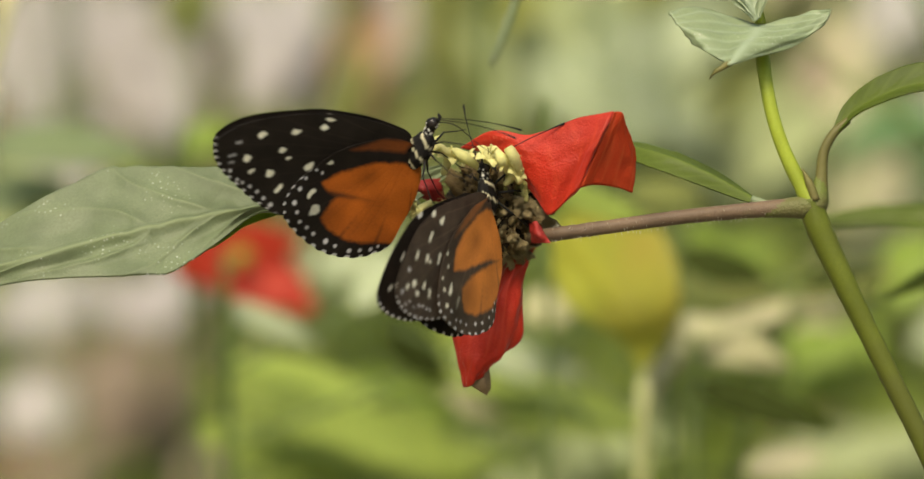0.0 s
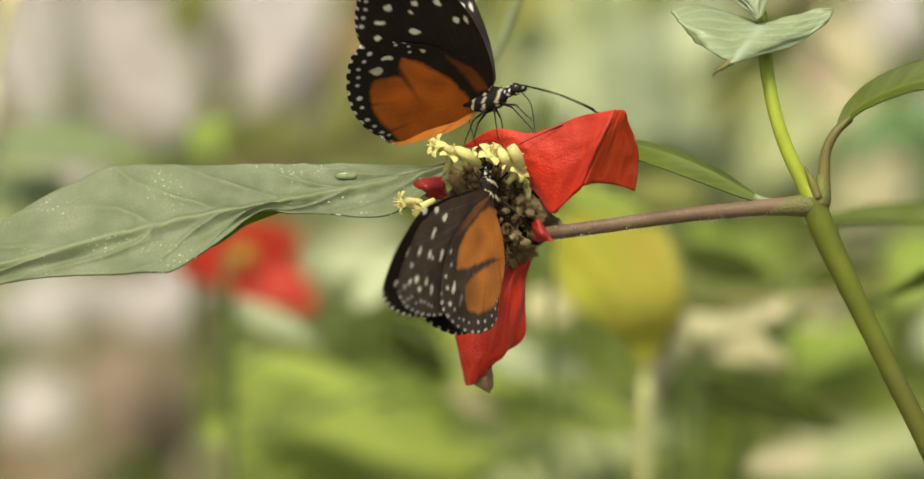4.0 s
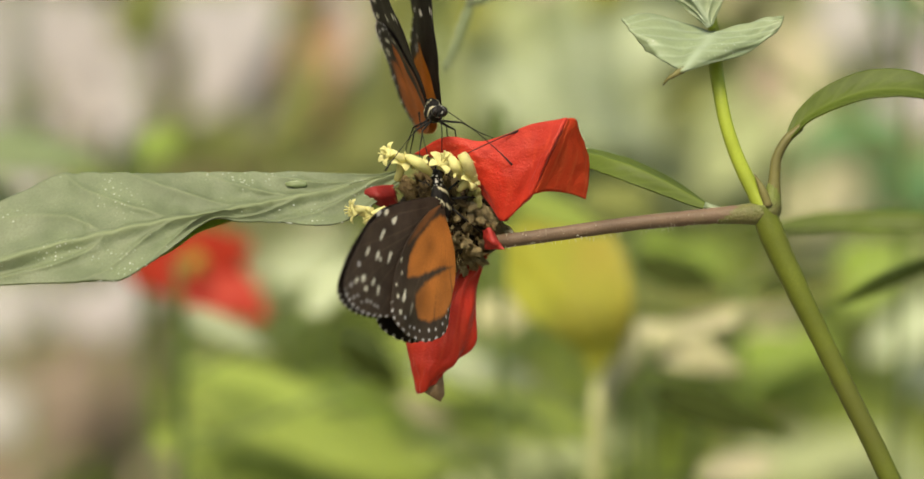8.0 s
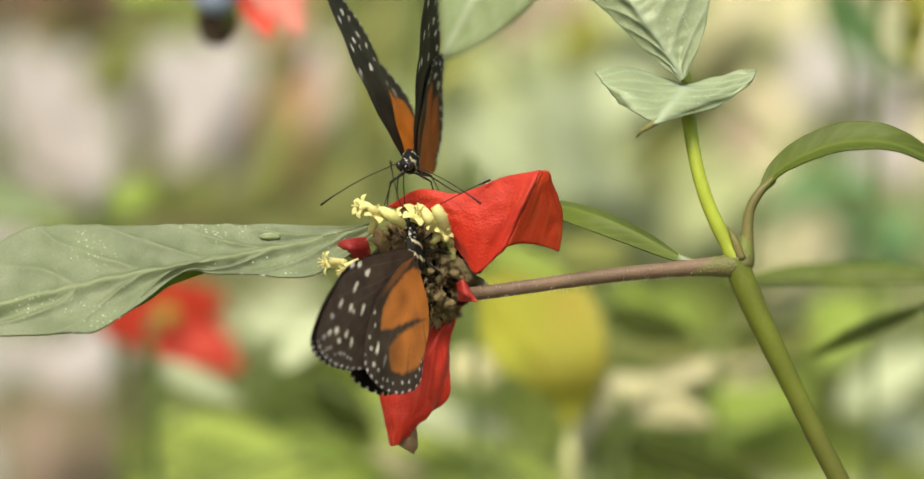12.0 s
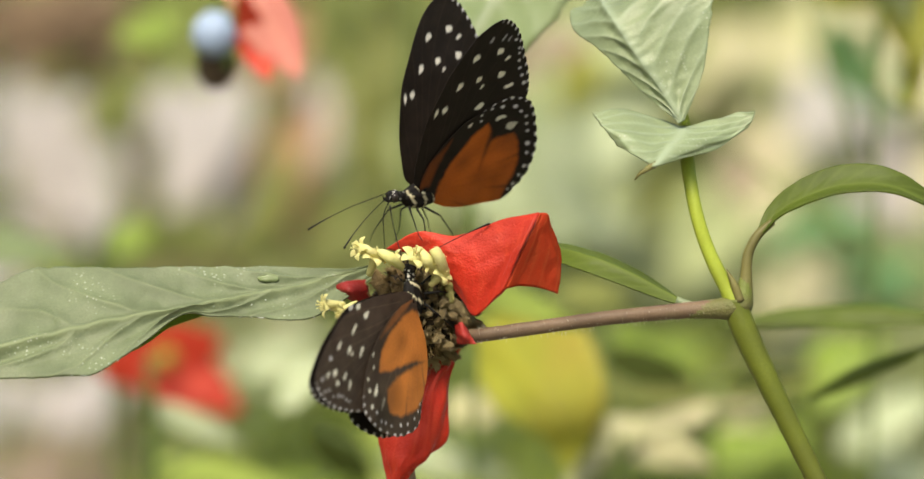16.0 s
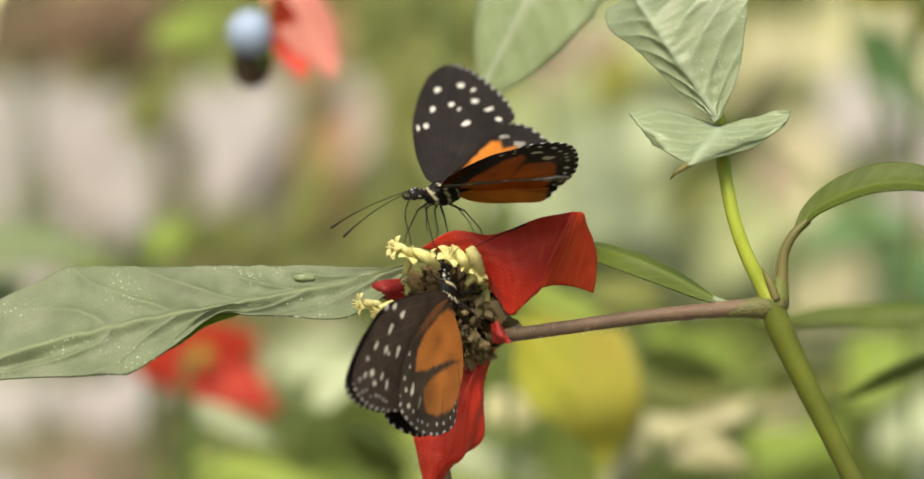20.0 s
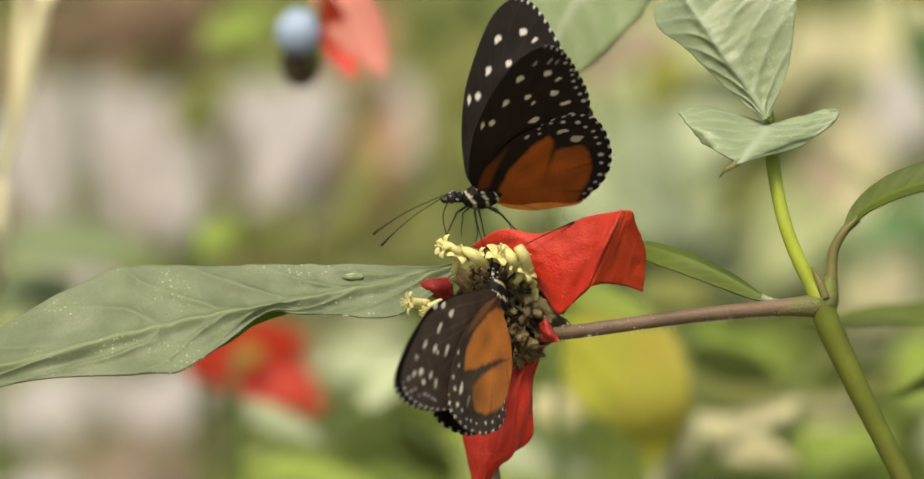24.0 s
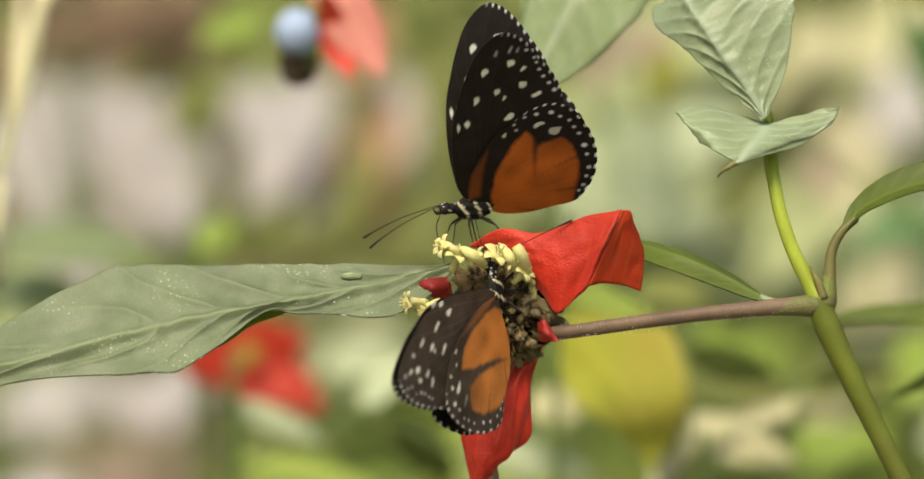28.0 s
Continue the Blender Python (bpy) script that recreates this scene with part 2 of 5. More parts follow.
def sheet(net, n=40, thick=0.0006, ripple=0.0, seed=0.0, veins=0, slant=0.3):
    """A fleshy sheet through a small net of rows of points, with thickness."""
    rows = [curve(r, n) for r in net]
    cols = [curve([r[i] for r in rows], n) for i in range(n)]
    grid = [[cols[i][j] for i in range(n)] for j in range(n)]
    top, low, vein = [], [], []
    for j in range(n):
        for i in range(n):
            du = grid[j][min(i + 1, n - 1)] - grid[j][max(i - 1, 0)]
            dv = grid[min(j + 1, n - 1)][i] - grid[max(j - 1, 0)][i]
            nm = du.cross(dv)
            nm = nm.normalized() if nm.length > 1e-12 else Vector((0, -1, 0))
            p = grid[j][i] + nm * ripple * noise.noise(Vector((i * 0.16 + seed, j * 0.16, seed)))
            if veins:
                across = abs(i / (n - 1) - 0.5) * 2
                ph = (j / (n - 1) + slant * across) * veins
                p += nm * 0.00009 * math.cos(2 * math.pi * ph) * min(1, across * 4)
            top.append(p + nm * thick / 2)
            low.append(p - nm * thick / 2)
            vein.append(max(math.exp(-(across * 14) ** 2), 0.7 * math.exp(-((ph - round(ph)) * 9) ** 2)) if veins else max(0, noise.noise(Vector((i * 0.5 + seed, j * 0.08, 2))) * 0.8))
    faces, m = [], n * n
    for j in range(n - 1):
        for i in range(n - 1):
            p = j * n + i
            faces.append((p, p + 1, p + n + 1, p + n))
            faces.append((m + p, m + p + n, m + p + n + 1, m + p + 1))
    rim = list(range(n)) + [j * n + n - 1 for j in range(1, n)] + [(n - 1) * n + i for i in range(n - 2, -1, -1)] + [j * n for j in range(n - 2, 0, -1)]
    for p, q in zip(rim, rim[1:] + rim[:1]):
        faces.append((q, p, m + p, m + q))
    return top + low, faces, vein + vein


def ball(center, rx, ry, rz, rough=0.0, sub=2, seed=0.0):
    bm = bmesh.new()
    bmesh.ops.create_icosphere(bm, subdivisions=sub, radius=1.0)
    verts = [Vector(center) + Vector((v.co.x * rx, v.co.y * ry, v.co.z * rz)) * (1 + rough * noise.noise(v.co * 2.1 + Vector((seed, seed, 0)))) for v in bm.verts]
    faces = [tuple(v.index for v in f.verts) for f in bm.faces]
    bm.free()
    return verts, faces


def join(*geos):
    verts, faces = [], []
    for g in geos:
        o = len(verts)
        verts += list(g[0])
        faces += [tuple(i + o for i in f) for f in g[1]]
    return verts, faces


def ground_below(p):
    """The stage place on the ground straight under a stage place."""
    w = STAGE @ p
    return STAGE.inverted() @ Vector((w.x, w.y, 0.0))


# ---- ground ----
M_GROUND = material("forest_soil", (0.2, 0.17, 0.13), 0.95, 0.4, 3, 0.6, 40, second=(0.11, 0.13, 0.05))
me = bpy.data.meshes.new("ground")
bm = bmesh.new()
bmesh.ops.create_grid(bm, x_segments=120, y_segments=120, size=1.0)
for vert in bm.verts:
    x, y = (math.copysign(abs(c) ** 3, c) * 1500 for c in vert.co.xy)
    vert.co = (x, y, 0.03 * noise.noise(Vector((x * 0.8, y * 0.8, 0))) - 0.02)
bm.to_mesh(me)
bm.free()
me.materials.append(M_GROUND)
me.shade_smooth()
tagged(new("ground", me), "brown soil with patches of low green growth", "ground", kind="structure")


# ---- the flowering shrub ----
def build_shrub():
    foot = ground_below(spot(1800, 1500, 0.02))
    shrub = thing("flowering_shrub", foot, "green-stemmed shrub with grey-green leaves and one red-bracted flower head", "shrub")
    node = spot(1378, 345)
    part("main_stem", tube([foot, spot(1800, 1500, 0.02), spot(1690, 1010), spot(1596, 814), spot(1556, 730), spot(1512, 642), spot(1470, 556), spot(1433, 480), spot(1389, 385), node + Vector((-0.0003, 0, 0.001))], [0.0046, 0.0034, 0.0027, 0.0023, 0.0022, 0.0022, 0.0023, 0.0025, 0.0028, 0.0026], 100, 16, 0.05), M_STEM, shrub, "smooth green main stem")
    part("node_joint", tube([spot(1296, 357), spot(1335, 353), spot(1366, 351), spot(1386, 342), spot(1393, 300)], [0.0016, 0.0021, 0.0026, 0.0026, 0.0012], 24, 16, 0.05, 3), M_NODE, shrub, "swollen green stem joint")
    part("upper_stem", tube([spot(1378, 345), spot(1360, 316), spot(1332, 259), spot(1312, 200), spot(1300, 141, 0.001), spot(1294, 94, 0.004), spot(1292, 55, 0.008), spot(1288, 20, 0.007)], [0.0024, 0.0017, 0.00155, 0.0015, 0.0015, 0.0016, 0.0014, 0.001], 50, 12, 0.05, 5), M_STEM_YOUNG, shrub, "young yellow-green upper stem")
    part("stipule", tube([spot(1384, 340, -0.002), spot(1374, 312, -0.002), spot(1360, 284, -0.002)], [0.0010, 0.0009, 0.0001], 12, 8), M_PETIOLE, shrub, "small brown pointed stipule")
    twig = part("flower_stalk", tube([spot(898, 402, 0.008), spot(945, 397, 0.001), spot(1040, 384), spot(1150, 369), spot(1250, 359), spot(1330, 352), spot(1372, 346)], [0.0015, 0.0015, 0.0015, 0.00155, 0.00165, 0.0019, 0.0019], 60, 14, 0.1, 8), M_TWIG, shrub, "brown finely hairy flower stalk")
    rng = random.Random(4)
    hairs = []
    for i in range(260):
        f = rng.random()
        c = spot(935 + f * 410, 398 - f * 47)
        ang = rng.uniform(0, 2 * math.pi)
        out = Vector((rng.uniform(-0.3, 0.3), math.cos(ang), math.sin(ang)))
        a = c + out * 0.0014
        b = c + out * rng.uniform(0.0018, 0.0024)
        hairs.append(tube([a, (a + b) / 2 + Vector((0.0001, 0, 0)), b], [0.00005, 0.00004, 0.00002], 3, 3))
    tagged(part("stalk_hairs", join(*hairs), M_HAIR, twig, "fine pale hairs on the stalk"), kind="stuff")

    # the large leaf beside the flower head, its lower half rolled under
    e = FOCUS / UNITS
    geo = blade([spot(752, 290, 0.012), spot(640, 318, 0.006), spot(560, 333, 0.004), spot(500, 346, 0.002), spot(430, 359, 0), spot(350, 371, -0.002), spot(270, 388, -0.003), spot(200, 405, -0.004), spot(60, 441, -0.003), spot(-60, 470, 0.002), spot(-170, 488, 0.008)], 0.013, (-34, -40), (-42, -34), 0.6, 0.0, 0.0020, 6.6, 240, 34, 0.7, 0.24, 0.0004, 0.05, 3.0,
        [8 * e, 49 * e, 69 * e, 85 * e, 100 * e, 114 * e, 139 * e, 157 * e, 125 * e, 75 * e, 0], [16 * e, 70 * e, 50 * e, 27 * e, 10 * e, 60 * e, 98 * e, 80 * e, 40 * e, 32 * e, 0])
    leaf = part("leaf", geo, M_LEAF, shrub, "large grey-green leaf with impressed veins and pale specks")
    # beads of dew, thickest on the lower half beside the flower and at the bend
    rng = random.Random(8)
    beads = []
    for first, last, side_from, side_to, count in ((10, 62, 36, 68, 190), (118, 160, 40, 68, 110), (10, 200, 2, 66, 60)):
        for _ in range(count):
            p = geo[0][rng.randint(first, last) * 69 + rng.randint(side_from, side_to)]
            r = rng.uniform(0.00008, 0.00026)
            beads.append(ball(p + Vector((0, -0.0001, 0.0001)), r * rng.uniform(1, 1.8), r, r, 0.2, 1, r * 1e5))
    tagged(part("dew", join(*beads), M_DEW, leaf, "fine beads of dew and dust"), kind="stuff")
    part("water_drop", ball(geo[0][38 * 69 + 16] + Vector((0, -0.0006, 0.0002)), 0.0024, 0.0006, 0.0009, 0.25, 3, 1.0), M_DROP, leaf, "flat water drop on the leaf")
    part("leaf_fold", blade([spot(346, 424, 0.003), spot(376, 398, 0.003), spot(412, 376, 0.004), spot(474, 362, 0.005)], 11 * e, (20, 20), (20, 20), 0.4, 0.0, 0.0001, 4, 40, 6, 0.9), M_FOLD, shrub, "rolled-under leaf edge showing its green underside")
    part("petiole", tube([spot(752, 292, 0.012), spot(800, 318, 0.018), spot(850, 370, 0.018), spot(920, 398, 0.010)], [0.0009, 0.001, 0.0012, 0.0012], 20, 8), M_STEM, shrub)
    # small pair of leaves at the shoot's top and a larger one above them
    part("leaf", sheet([
        [spot(1134, 21, 0.002), spot(1182, 12, 0.006), spot(1245, 30, 0.006), spot(1290, 42, 0.003), spot(1345, 30, 0.003), spot(1385, 18, 0.004), spot(1411, 15, 0.002)],
        [spot(1142, 32, 0), spot(1186, 36, 0.001), spot(1240, 54, 0), spot(1280, 60, -0.003), spot(1335, 50, -0.001), spot(1380, 34, 0.002), spot(1409, 22, 0.002)],
        [spot(1154, 48, -0.002), spot(1188, 60, -0.004), spot(1234, 78, -0.006), spot(1262, 80, -0.008), spot(1325, 68, -0.004), spot(1372, 52, 0), spot(1406, 30, 0.001)],
        [spot(1176, 74, -0.003), spot(1200, 90, -0.007), spot(1226, 103, -0.010), spot(1240, 110, -0.012), spot(1290, 95, -0.007), spot(1345, 80, -0.002), spot(1398, 42, 0.001)]], 46, 0.0004, 0.0004, 2.0, 5, -0.5), M_LEAF_PALE, shrub, "small pale leaf bending down to a curled tip")
    part("leaf_tip", tube([spot(1240, 106, -0.011), spot(1224, 116, -0.012), spot(1212, 124, -0.012), spot(1205, 133, -0.011)], [0.0007, 0.0006, 0.0003, 0.0002], 14, 8, 0.3, 2), M_PETIOLE, shrub, "curled browned leaf tip")
    part("leaf", blade([spot(1286, 34, 0.001), spot(1252, -22, 0.002), spot(1208, -85, 0.003), spot(1172, -140, 0.006), spot(1150, -172, 0.014), spot(1140, -178, 0.026)], 0.0150, (6, 4), (40, 20), 0.52, 0.02, 0.0011, 7, 120, 24, 0.72, 0.26, 0.0004, 0.03, 9.0,
        [4 * e, 88 * e, 156 * e, 185 * e, 165 * e, 70 * e], [3 * e, 30 * e, 46 * e, 60 * e, 70 * e, 40 * e]), M_LEAF_PALE, shrub, "pale upright leaf with ribbed veins")
    part("petiole", tube([spot(1288, 30, 0.002), spot(1290, 46, 0.007), spot(1291, 66, 0.009)], [0.0008, 0.0009, 0.0011], 10, 8), M_STEM_YOUNG, shrub)
    # the arched leaf and the drooping one behind the bract
    part("petiole", tube([spot(1392, 338), spot(1394, 295), spot(1398, 258), spot(1415, 226), spot(1440, 204)], [0.0018, 0.0013, 0.0011, 0.0010, 0.0008], 24, 10), M_PETIOLE, shrub, "brownish bent leaf stalk")
    part("leaf", blade([spot(1414, 230), spot(1450, 190), spot(1505, 160, -0.002), spot(1570, 143, -0.004), spot(1650, 148, -0.006), spot(1750, 195, -0.004)], 0.0050, (70, 62), (34, 40), 0.6, -0.15, 0.0002, 9, 60, 14, 0.6, 0.16, 0.0004, 0.06, 2.0), M_LEAF_FRESH, shrub, "arched fresh green leaf folded along its midrib")
    part("leaf", blade([spot(1288, 343, 0.004), spot(1228, 308, 0.006), spot(1170, 280, 0.008), spot(1120, 262, 0.011), spot(1060, 250, 0.018), spot(960, 255, 0.026)], 0.0040, (-76, -70), (-26, -30), 0.5, -0.1, 0.0002, 8, 60, 14, 0.6, 0.16, 0.0004, 0.06, 5.0), M_LEAF_FRESH, shrub, "narrow green leaf folded along its midrib")
    part("petiole", tube([spot(1275, 338, 0.004), spot(1310, 350, 0.003), spot(1345, 352, 0.001)], [0.0009, 0.001, 0.0012], 10, 8), M_LEAF_PALE, shrub)

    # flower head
    # core ball coloured as dark as the shaded gaps between the buds
    head = part("flower_head", ball(spot(836, 358, 0.012), 0.0102, 0.007, 0.0100, 0.3, 3, 2), M_CORE, shrub, "dense cluster of dried buds round a core darkened like shaded gaps")
    h = 0.001
    up = part("bract", sheet([
        [spot(782, 250, 8 * h), spot(835, 222, 4 * h), spot(900, 230, 2 * h), spot(975, 204, -1 * h), spot(1042, 190, -5 * h)],
        [spot(835, 262, 6 * h), spot(875, 250, 2 * h), spot(925, 258, -1 * h), spot(985, 238, -4 * h), spot(1026, 222, -7 * h)],
        [spot(868, 285, 5 * h), spot(893, 285, 1 * h), spot(935, 300, -2 * h), spot(980, 278, -4 * h), spot(1004, 265, -7 * h)],
        [spot(888, 308, 5 * h), spot(908, 330, 2 * h), spot(932, 364, 0), spot(962, 340, -2 * h), spot(984, 318, -5 * h)]], 44, 0.0008, 0.0003, 1.0), M_BRACT, head, "thick velvety red bract")
    part("bract", sheet([
        [spot(1042, 190, -5 * h), spot(1054, 192, -4 * h), spot(1064, 222, -1 * h), spot(1075, 252, 2 * h)],
        [spot(1020, 236, -6.4 * h), spot(1040, 240, -4 * h), spot(1060, 262, -1 * h), spot(1077, 282, 2 * h)],
        [spot(984, 317, -5 * h), spot(1012, 313, -3 * h), spot(1046, 318, 0), spot(1073, 327, 2 * h)]], 30, 0.0008, 0.0003, 4.0), M_LIP, head, "turned-out thin red lip of a bract")
    low = part("bract", sheet([
        [spot(842, 432, 19 * h), spot(868, 425, 16 * h), spot(895, 418, 14 * h), spot(918, 402, 15 * h)],
        [spot(822, 490, 17 * h), spot(846, 480, 13 * h), spot(868, 470, 11 * h), spot(888, 462, 14 * h)],
        [spot(790, 545, 15 * h), spot(824, 540, 11 * h), spot(858, 530, 9 * h), spot(886, 520, 13 * h)],
        [spot(771, 572, 14 * h), spot(812, 588, 10 * h), spot(848, 590, 9 * h), spot(880, 574, 13 * h)],
        [spot(780, 620, 13 * h), spot(802, 622, 10 * h), spot(824, 620, 10 * h), spot(842, 608, 12 * h)],
        [spot(788, 657, 13 * h), spot(798, 655, 11 * h), spot(812, 640, 11 * h), spot(828, 624, 12 * h)]], 40, 0.0008, 0.0010, 8.0), M_BRACT, head, "hanging crumpled red bract")
    part("bract_tip", sheet([
        [spot(798, 654, 11.6 * h), spot(814, 638, 11.4 * h), spot(829, 622, 12.3 * h)],
        [spot(812, 662, 11.5 * h), spot(822, 650, 11 * h), spot(831, 640, 12 * h)],
        [spot(827, 670, 12 * h), spot(829, 664, 11.6 * h), spot(832, 658, 12 * h)]], 14, 0.0006, 0.0002, 3.0), M_BRACT_TIP, low, "browned bract tip")
    part("bract", sheet([
        [spot(694, 317, 8 * h), spot(716, 307, 7 * h), spot(746, 304, 10 * h)],
        [spot(696, 319, 8 * h), spot(720, 322, 5 * h), spot(750, 322, 9 * h)],
        [spot(699, 322, 8 * h), spot(726, 338, 7 * h), spot(756, 342, 10 * h)]], 16, 0.0007, 0.0003, 5.0), M_BRACT_DARK, head, "small dark red bract edge")
    part("bract", sheet([
        [spot(900, 380, 3 * h), spot(908, 378, 1 * h), spot(916, 383, 2 * h)],
        [spot(902, 398, 3 * h), spot(912, 396, -1 * h), spot(924, 401, 0)],
        [spot(905, 412, 3 * h), spot(918, 412, 0), spot(936, 413, -1 * h)]], 18, 0.0007, 0.0004, 6.0), M_BRACT_DARK, head, "dark red inner bract edge")

    # dried buds and scales: shared shapes, each its own part
    shapes = {}
    for mat in (M_BUD, M_BUD_PALE, M_BUD_OLIVE):
        for k in range(4):
            g = ball((0, 0, 0), 0.75, 0.6, 1.4 + 0.25 * k, 0.7, 3, k * 3.1)
            shapes[mat, k] = mesh_of("bud", g[0], g[1], mat)
            g = blade([(0, 0, -0.6), (0.1 * k, 0.3, 0.5), (0.5, 0.2 + 0.2 * k, 1.3), (1.1, 0.5, 1.6)], 0.6, 10, 40, 0.4, 0.2, 0.02, 2, 7, 2, 0.8, 0.16, 0.12, 0.5, k)
            shapes[mat, k + 4] = mesh_of("bud_scale", g[0], g[1], mat)
    rng = random.Random(11)
    base = bases[head]
    mid = spot(836, 358, 0.012)
    for i in range(300):
        th, cz = rng.uniform(0, 2 * math.pi), rng.uniform(-1, 1)
        sr = math.sqrt(1 - cz * cz)
        d = Vector((sr * math.cos(th), -abs(sr * math.sin(th)), cz))
        if d.x < -0.92:
            continue
        scale_leaf = i % 2 == 1
        pale = d.x > 0.1 and rng.random() < 0.75
        mat = (M_BUD_OLIVE if d.z > 0.35 and rng.random() < 0.6 else M_BUD_PALE) if pale else M_BUD
        bud = new("bud_scale" if scale_leaf else "bud", shapes[mat, i // 2 % 4 + 4 * scale_leaf])
        bud.parent = head
        c = mid + Vector((d.x * 0.0112, d.y * 0.0080, d.z * 0.0108)) * rng.uniform(0.86, 1.12)
        r = rng.uniform(0.0006, 0.0011) if rng.random() < 0.75 else rng.uniform(0.0011, 0.0018)
        bud.matrix_basis = Matrix.Translation(c - base) @ d.to_track_quat("Z", "Y").to_matrix().to_4x4() @ pose(0, 0, 0, rng.uniform(-35, 35), rng.uniform(-35, 35), rng.uniform(0, 360)) @ Matrix.Diagonal((r, r, r, 1))

    fuzz = []
    for i in range(620):
        th, cz = rng.uniform(0, 2 * math.pi), rng.uniform(-1, 1)
        sr = math.sqrt(1 - cz * cz)
        d = Vector((sr * math.cos(th), -abs(sr * math.sin(th)), cz))
        a = mid + Vector((d.x * 0.0112, d.y * 0.0082, d.z * 0.0108))
        b = a + (d + Vector((rng.uniform(-0.6, 0.6), rng.uniform(-0.4, 0.4), rng.uniform(-0.6, 0.6)))) * rng.uniform(0.0012, 0.0024)
        fuzz.append(tube([a, (a + b) / 2 + Vector((0, 0, rng.uniform(-0.0003, 0.0003))), b], [0.00007, 0.00006, 0.00003], 4, 3))
    tagged(part("fuzz", join(*fuzz), M_FUZZ, head, "short golden-brown hairs between the buds"), kind="stuff")

    # paler tufts beside the stalk and plump buds under the upper bract
    for u, v, r, mat in [(884, 340, 1.5, M_BUD_PALE), (900, 348, 1.7, M_BUD_PALE), (914, 360, 1.4, M_BUD_PALE), (893, 362, 1.3, M_BUD_PALE), (908, 372, 1.2, M_BUD), (878, 356, 1.2, M_BUD_PALE), (920, 368, 0.9, M_BUD_PALE), (872, 282, 1.3, M_BUD_OLIVE), (884, 294, 1.4, M_BUD_OLIVE), (888, 310, 1.3, M_BUD_OLIVE), (876, 302, 1.1, M_BUD_OLIVE), (864, 296, 1.1, M_BUD_OLIVE), (890, 326, 1.2, M_BUD_OLIVE)]:
        bud = new("bud", shapes[mat, int(u) % 4])
        bud.parent = head
        r *= 0.001
        bud.matrix_basis = Matrix.Translation(spot(u, v, 0.003) - base) @ pose(0, 0, 0, u * 7 % 90, v * 5 % 70, u * 3 % 360) @ Matrix.Diagonal((r, r, r, 1))

    # florets with five recurved lobes on a short tube
    verts, faces = tube([(0, 0, -2.6), (0.1, 0, -1), (0, 0, 0)], [0.36, 0.5, 0.72], 8, 10)
    for k in range(5):
        a = 2 * math.pi * k / 5
        o = len(verts)
        for s, w, z in ((0.55, 0.42, -0.1), (0.95, 0.5, 0.2), (1.3, 0.36, 0.18), (1.6, 0.06, -0.1)):
            for q in (-1, 0, 1):
                x, y = s, q * w
                verts.append(Vector((x * math.cos(a) - y * math.sin(a), x * math.sin(a) + y * math.cos(a), z - 0.12 * abs(q))))
        for r in range(3):
            for q in range(2):
                faces.append((o + r * 3 + q, o + r * 3 + q + 1, o + r * 3 + q + 4, o + r * 3 + q + 3))
    for k in range(4):
        a = 2 * math.pi * (k + 0.4) / 4
        g = tube([(0.15 * math.cos(a), 0.15 * math.sin(a), -0.4), (0.3 * math.cos(a), 0.3 * math.sin(a), 0.5), (0.42 * math.cos(a), 0.42 * math.sin(a), 0.85)], [0.07, 0.07, 0.12], 5, 5)
        o = len(verts)
        verts += g[0]
        faces += [tuple(i + o for i in f) for f in g[1]]
    floret = mesh_of("floret", verts, faces, M_FLORET)
    # u, v, size, and the way each floret faces: right, towards the camera, up
    sites = [(734, 250, 1.8, (-0.7, 0.5, 0.3)), (764, 262, 2.0, (0.25, 0.5, 0.7)), (792, 266, 1.6, (-0.6, 0.4, 0.6)), (832, 262, 2.3, (0.2, 0.6, 0.7)), (862, 276, 2.0, (-0.5, 0.2, 0.8)), (878, 292, 1.7, (0.5, 0.5, 0.5)), (676, 346, 1.8, (-0.9, 0.3, 0.0)), (706, 360, 1.8, (-0.6, 0.5, -0.4))]
    for u, v, size, (r, n, w) in sites:
        f = new("floret", floret)
        f.parent = head
        s = size * 0.001
        f.matrix_basis = Matrix.Translation(spot(u, v, -0.002) - base) @ Vector((r, -n, w)).to_track_quat("Z", "Y").to_matrix().to_4x4() @ pose(0, 0, 0, 0, 0, rng.uniform(0, 70)) @ Matrix.Diagonal((s, s, s, 1))
    for path, r in (([(862, 250, -0.004), (872, 268, -0.004), (884, 296, -0.001)], 0.0013), ([(845, 258, -0.003), (852, 272, -0.004), (862, 292, 0.0)], 0.0011), ([(772, 256, -0.003), (790, 268, -0.004), (812, 284, 0.0)], 0.0011), ([(742, 246, -0.002), (756, 256, -0.003), (776, 270, 0.0)], 0.0008), ([(672, 343, 0.004), (694, 350, 0.003), (722, 358, 0.006)], 0.0009)):
        part("corolla", tube([spot(*p) for p in path], [r * 0.75, r, r * 1.05, r * 0.9, r * 0.6], 16, 12, 0.12, path[0][0]), M_FLORET, head, "thick pale yellow flower tube")
    return shrub


build_shrub()

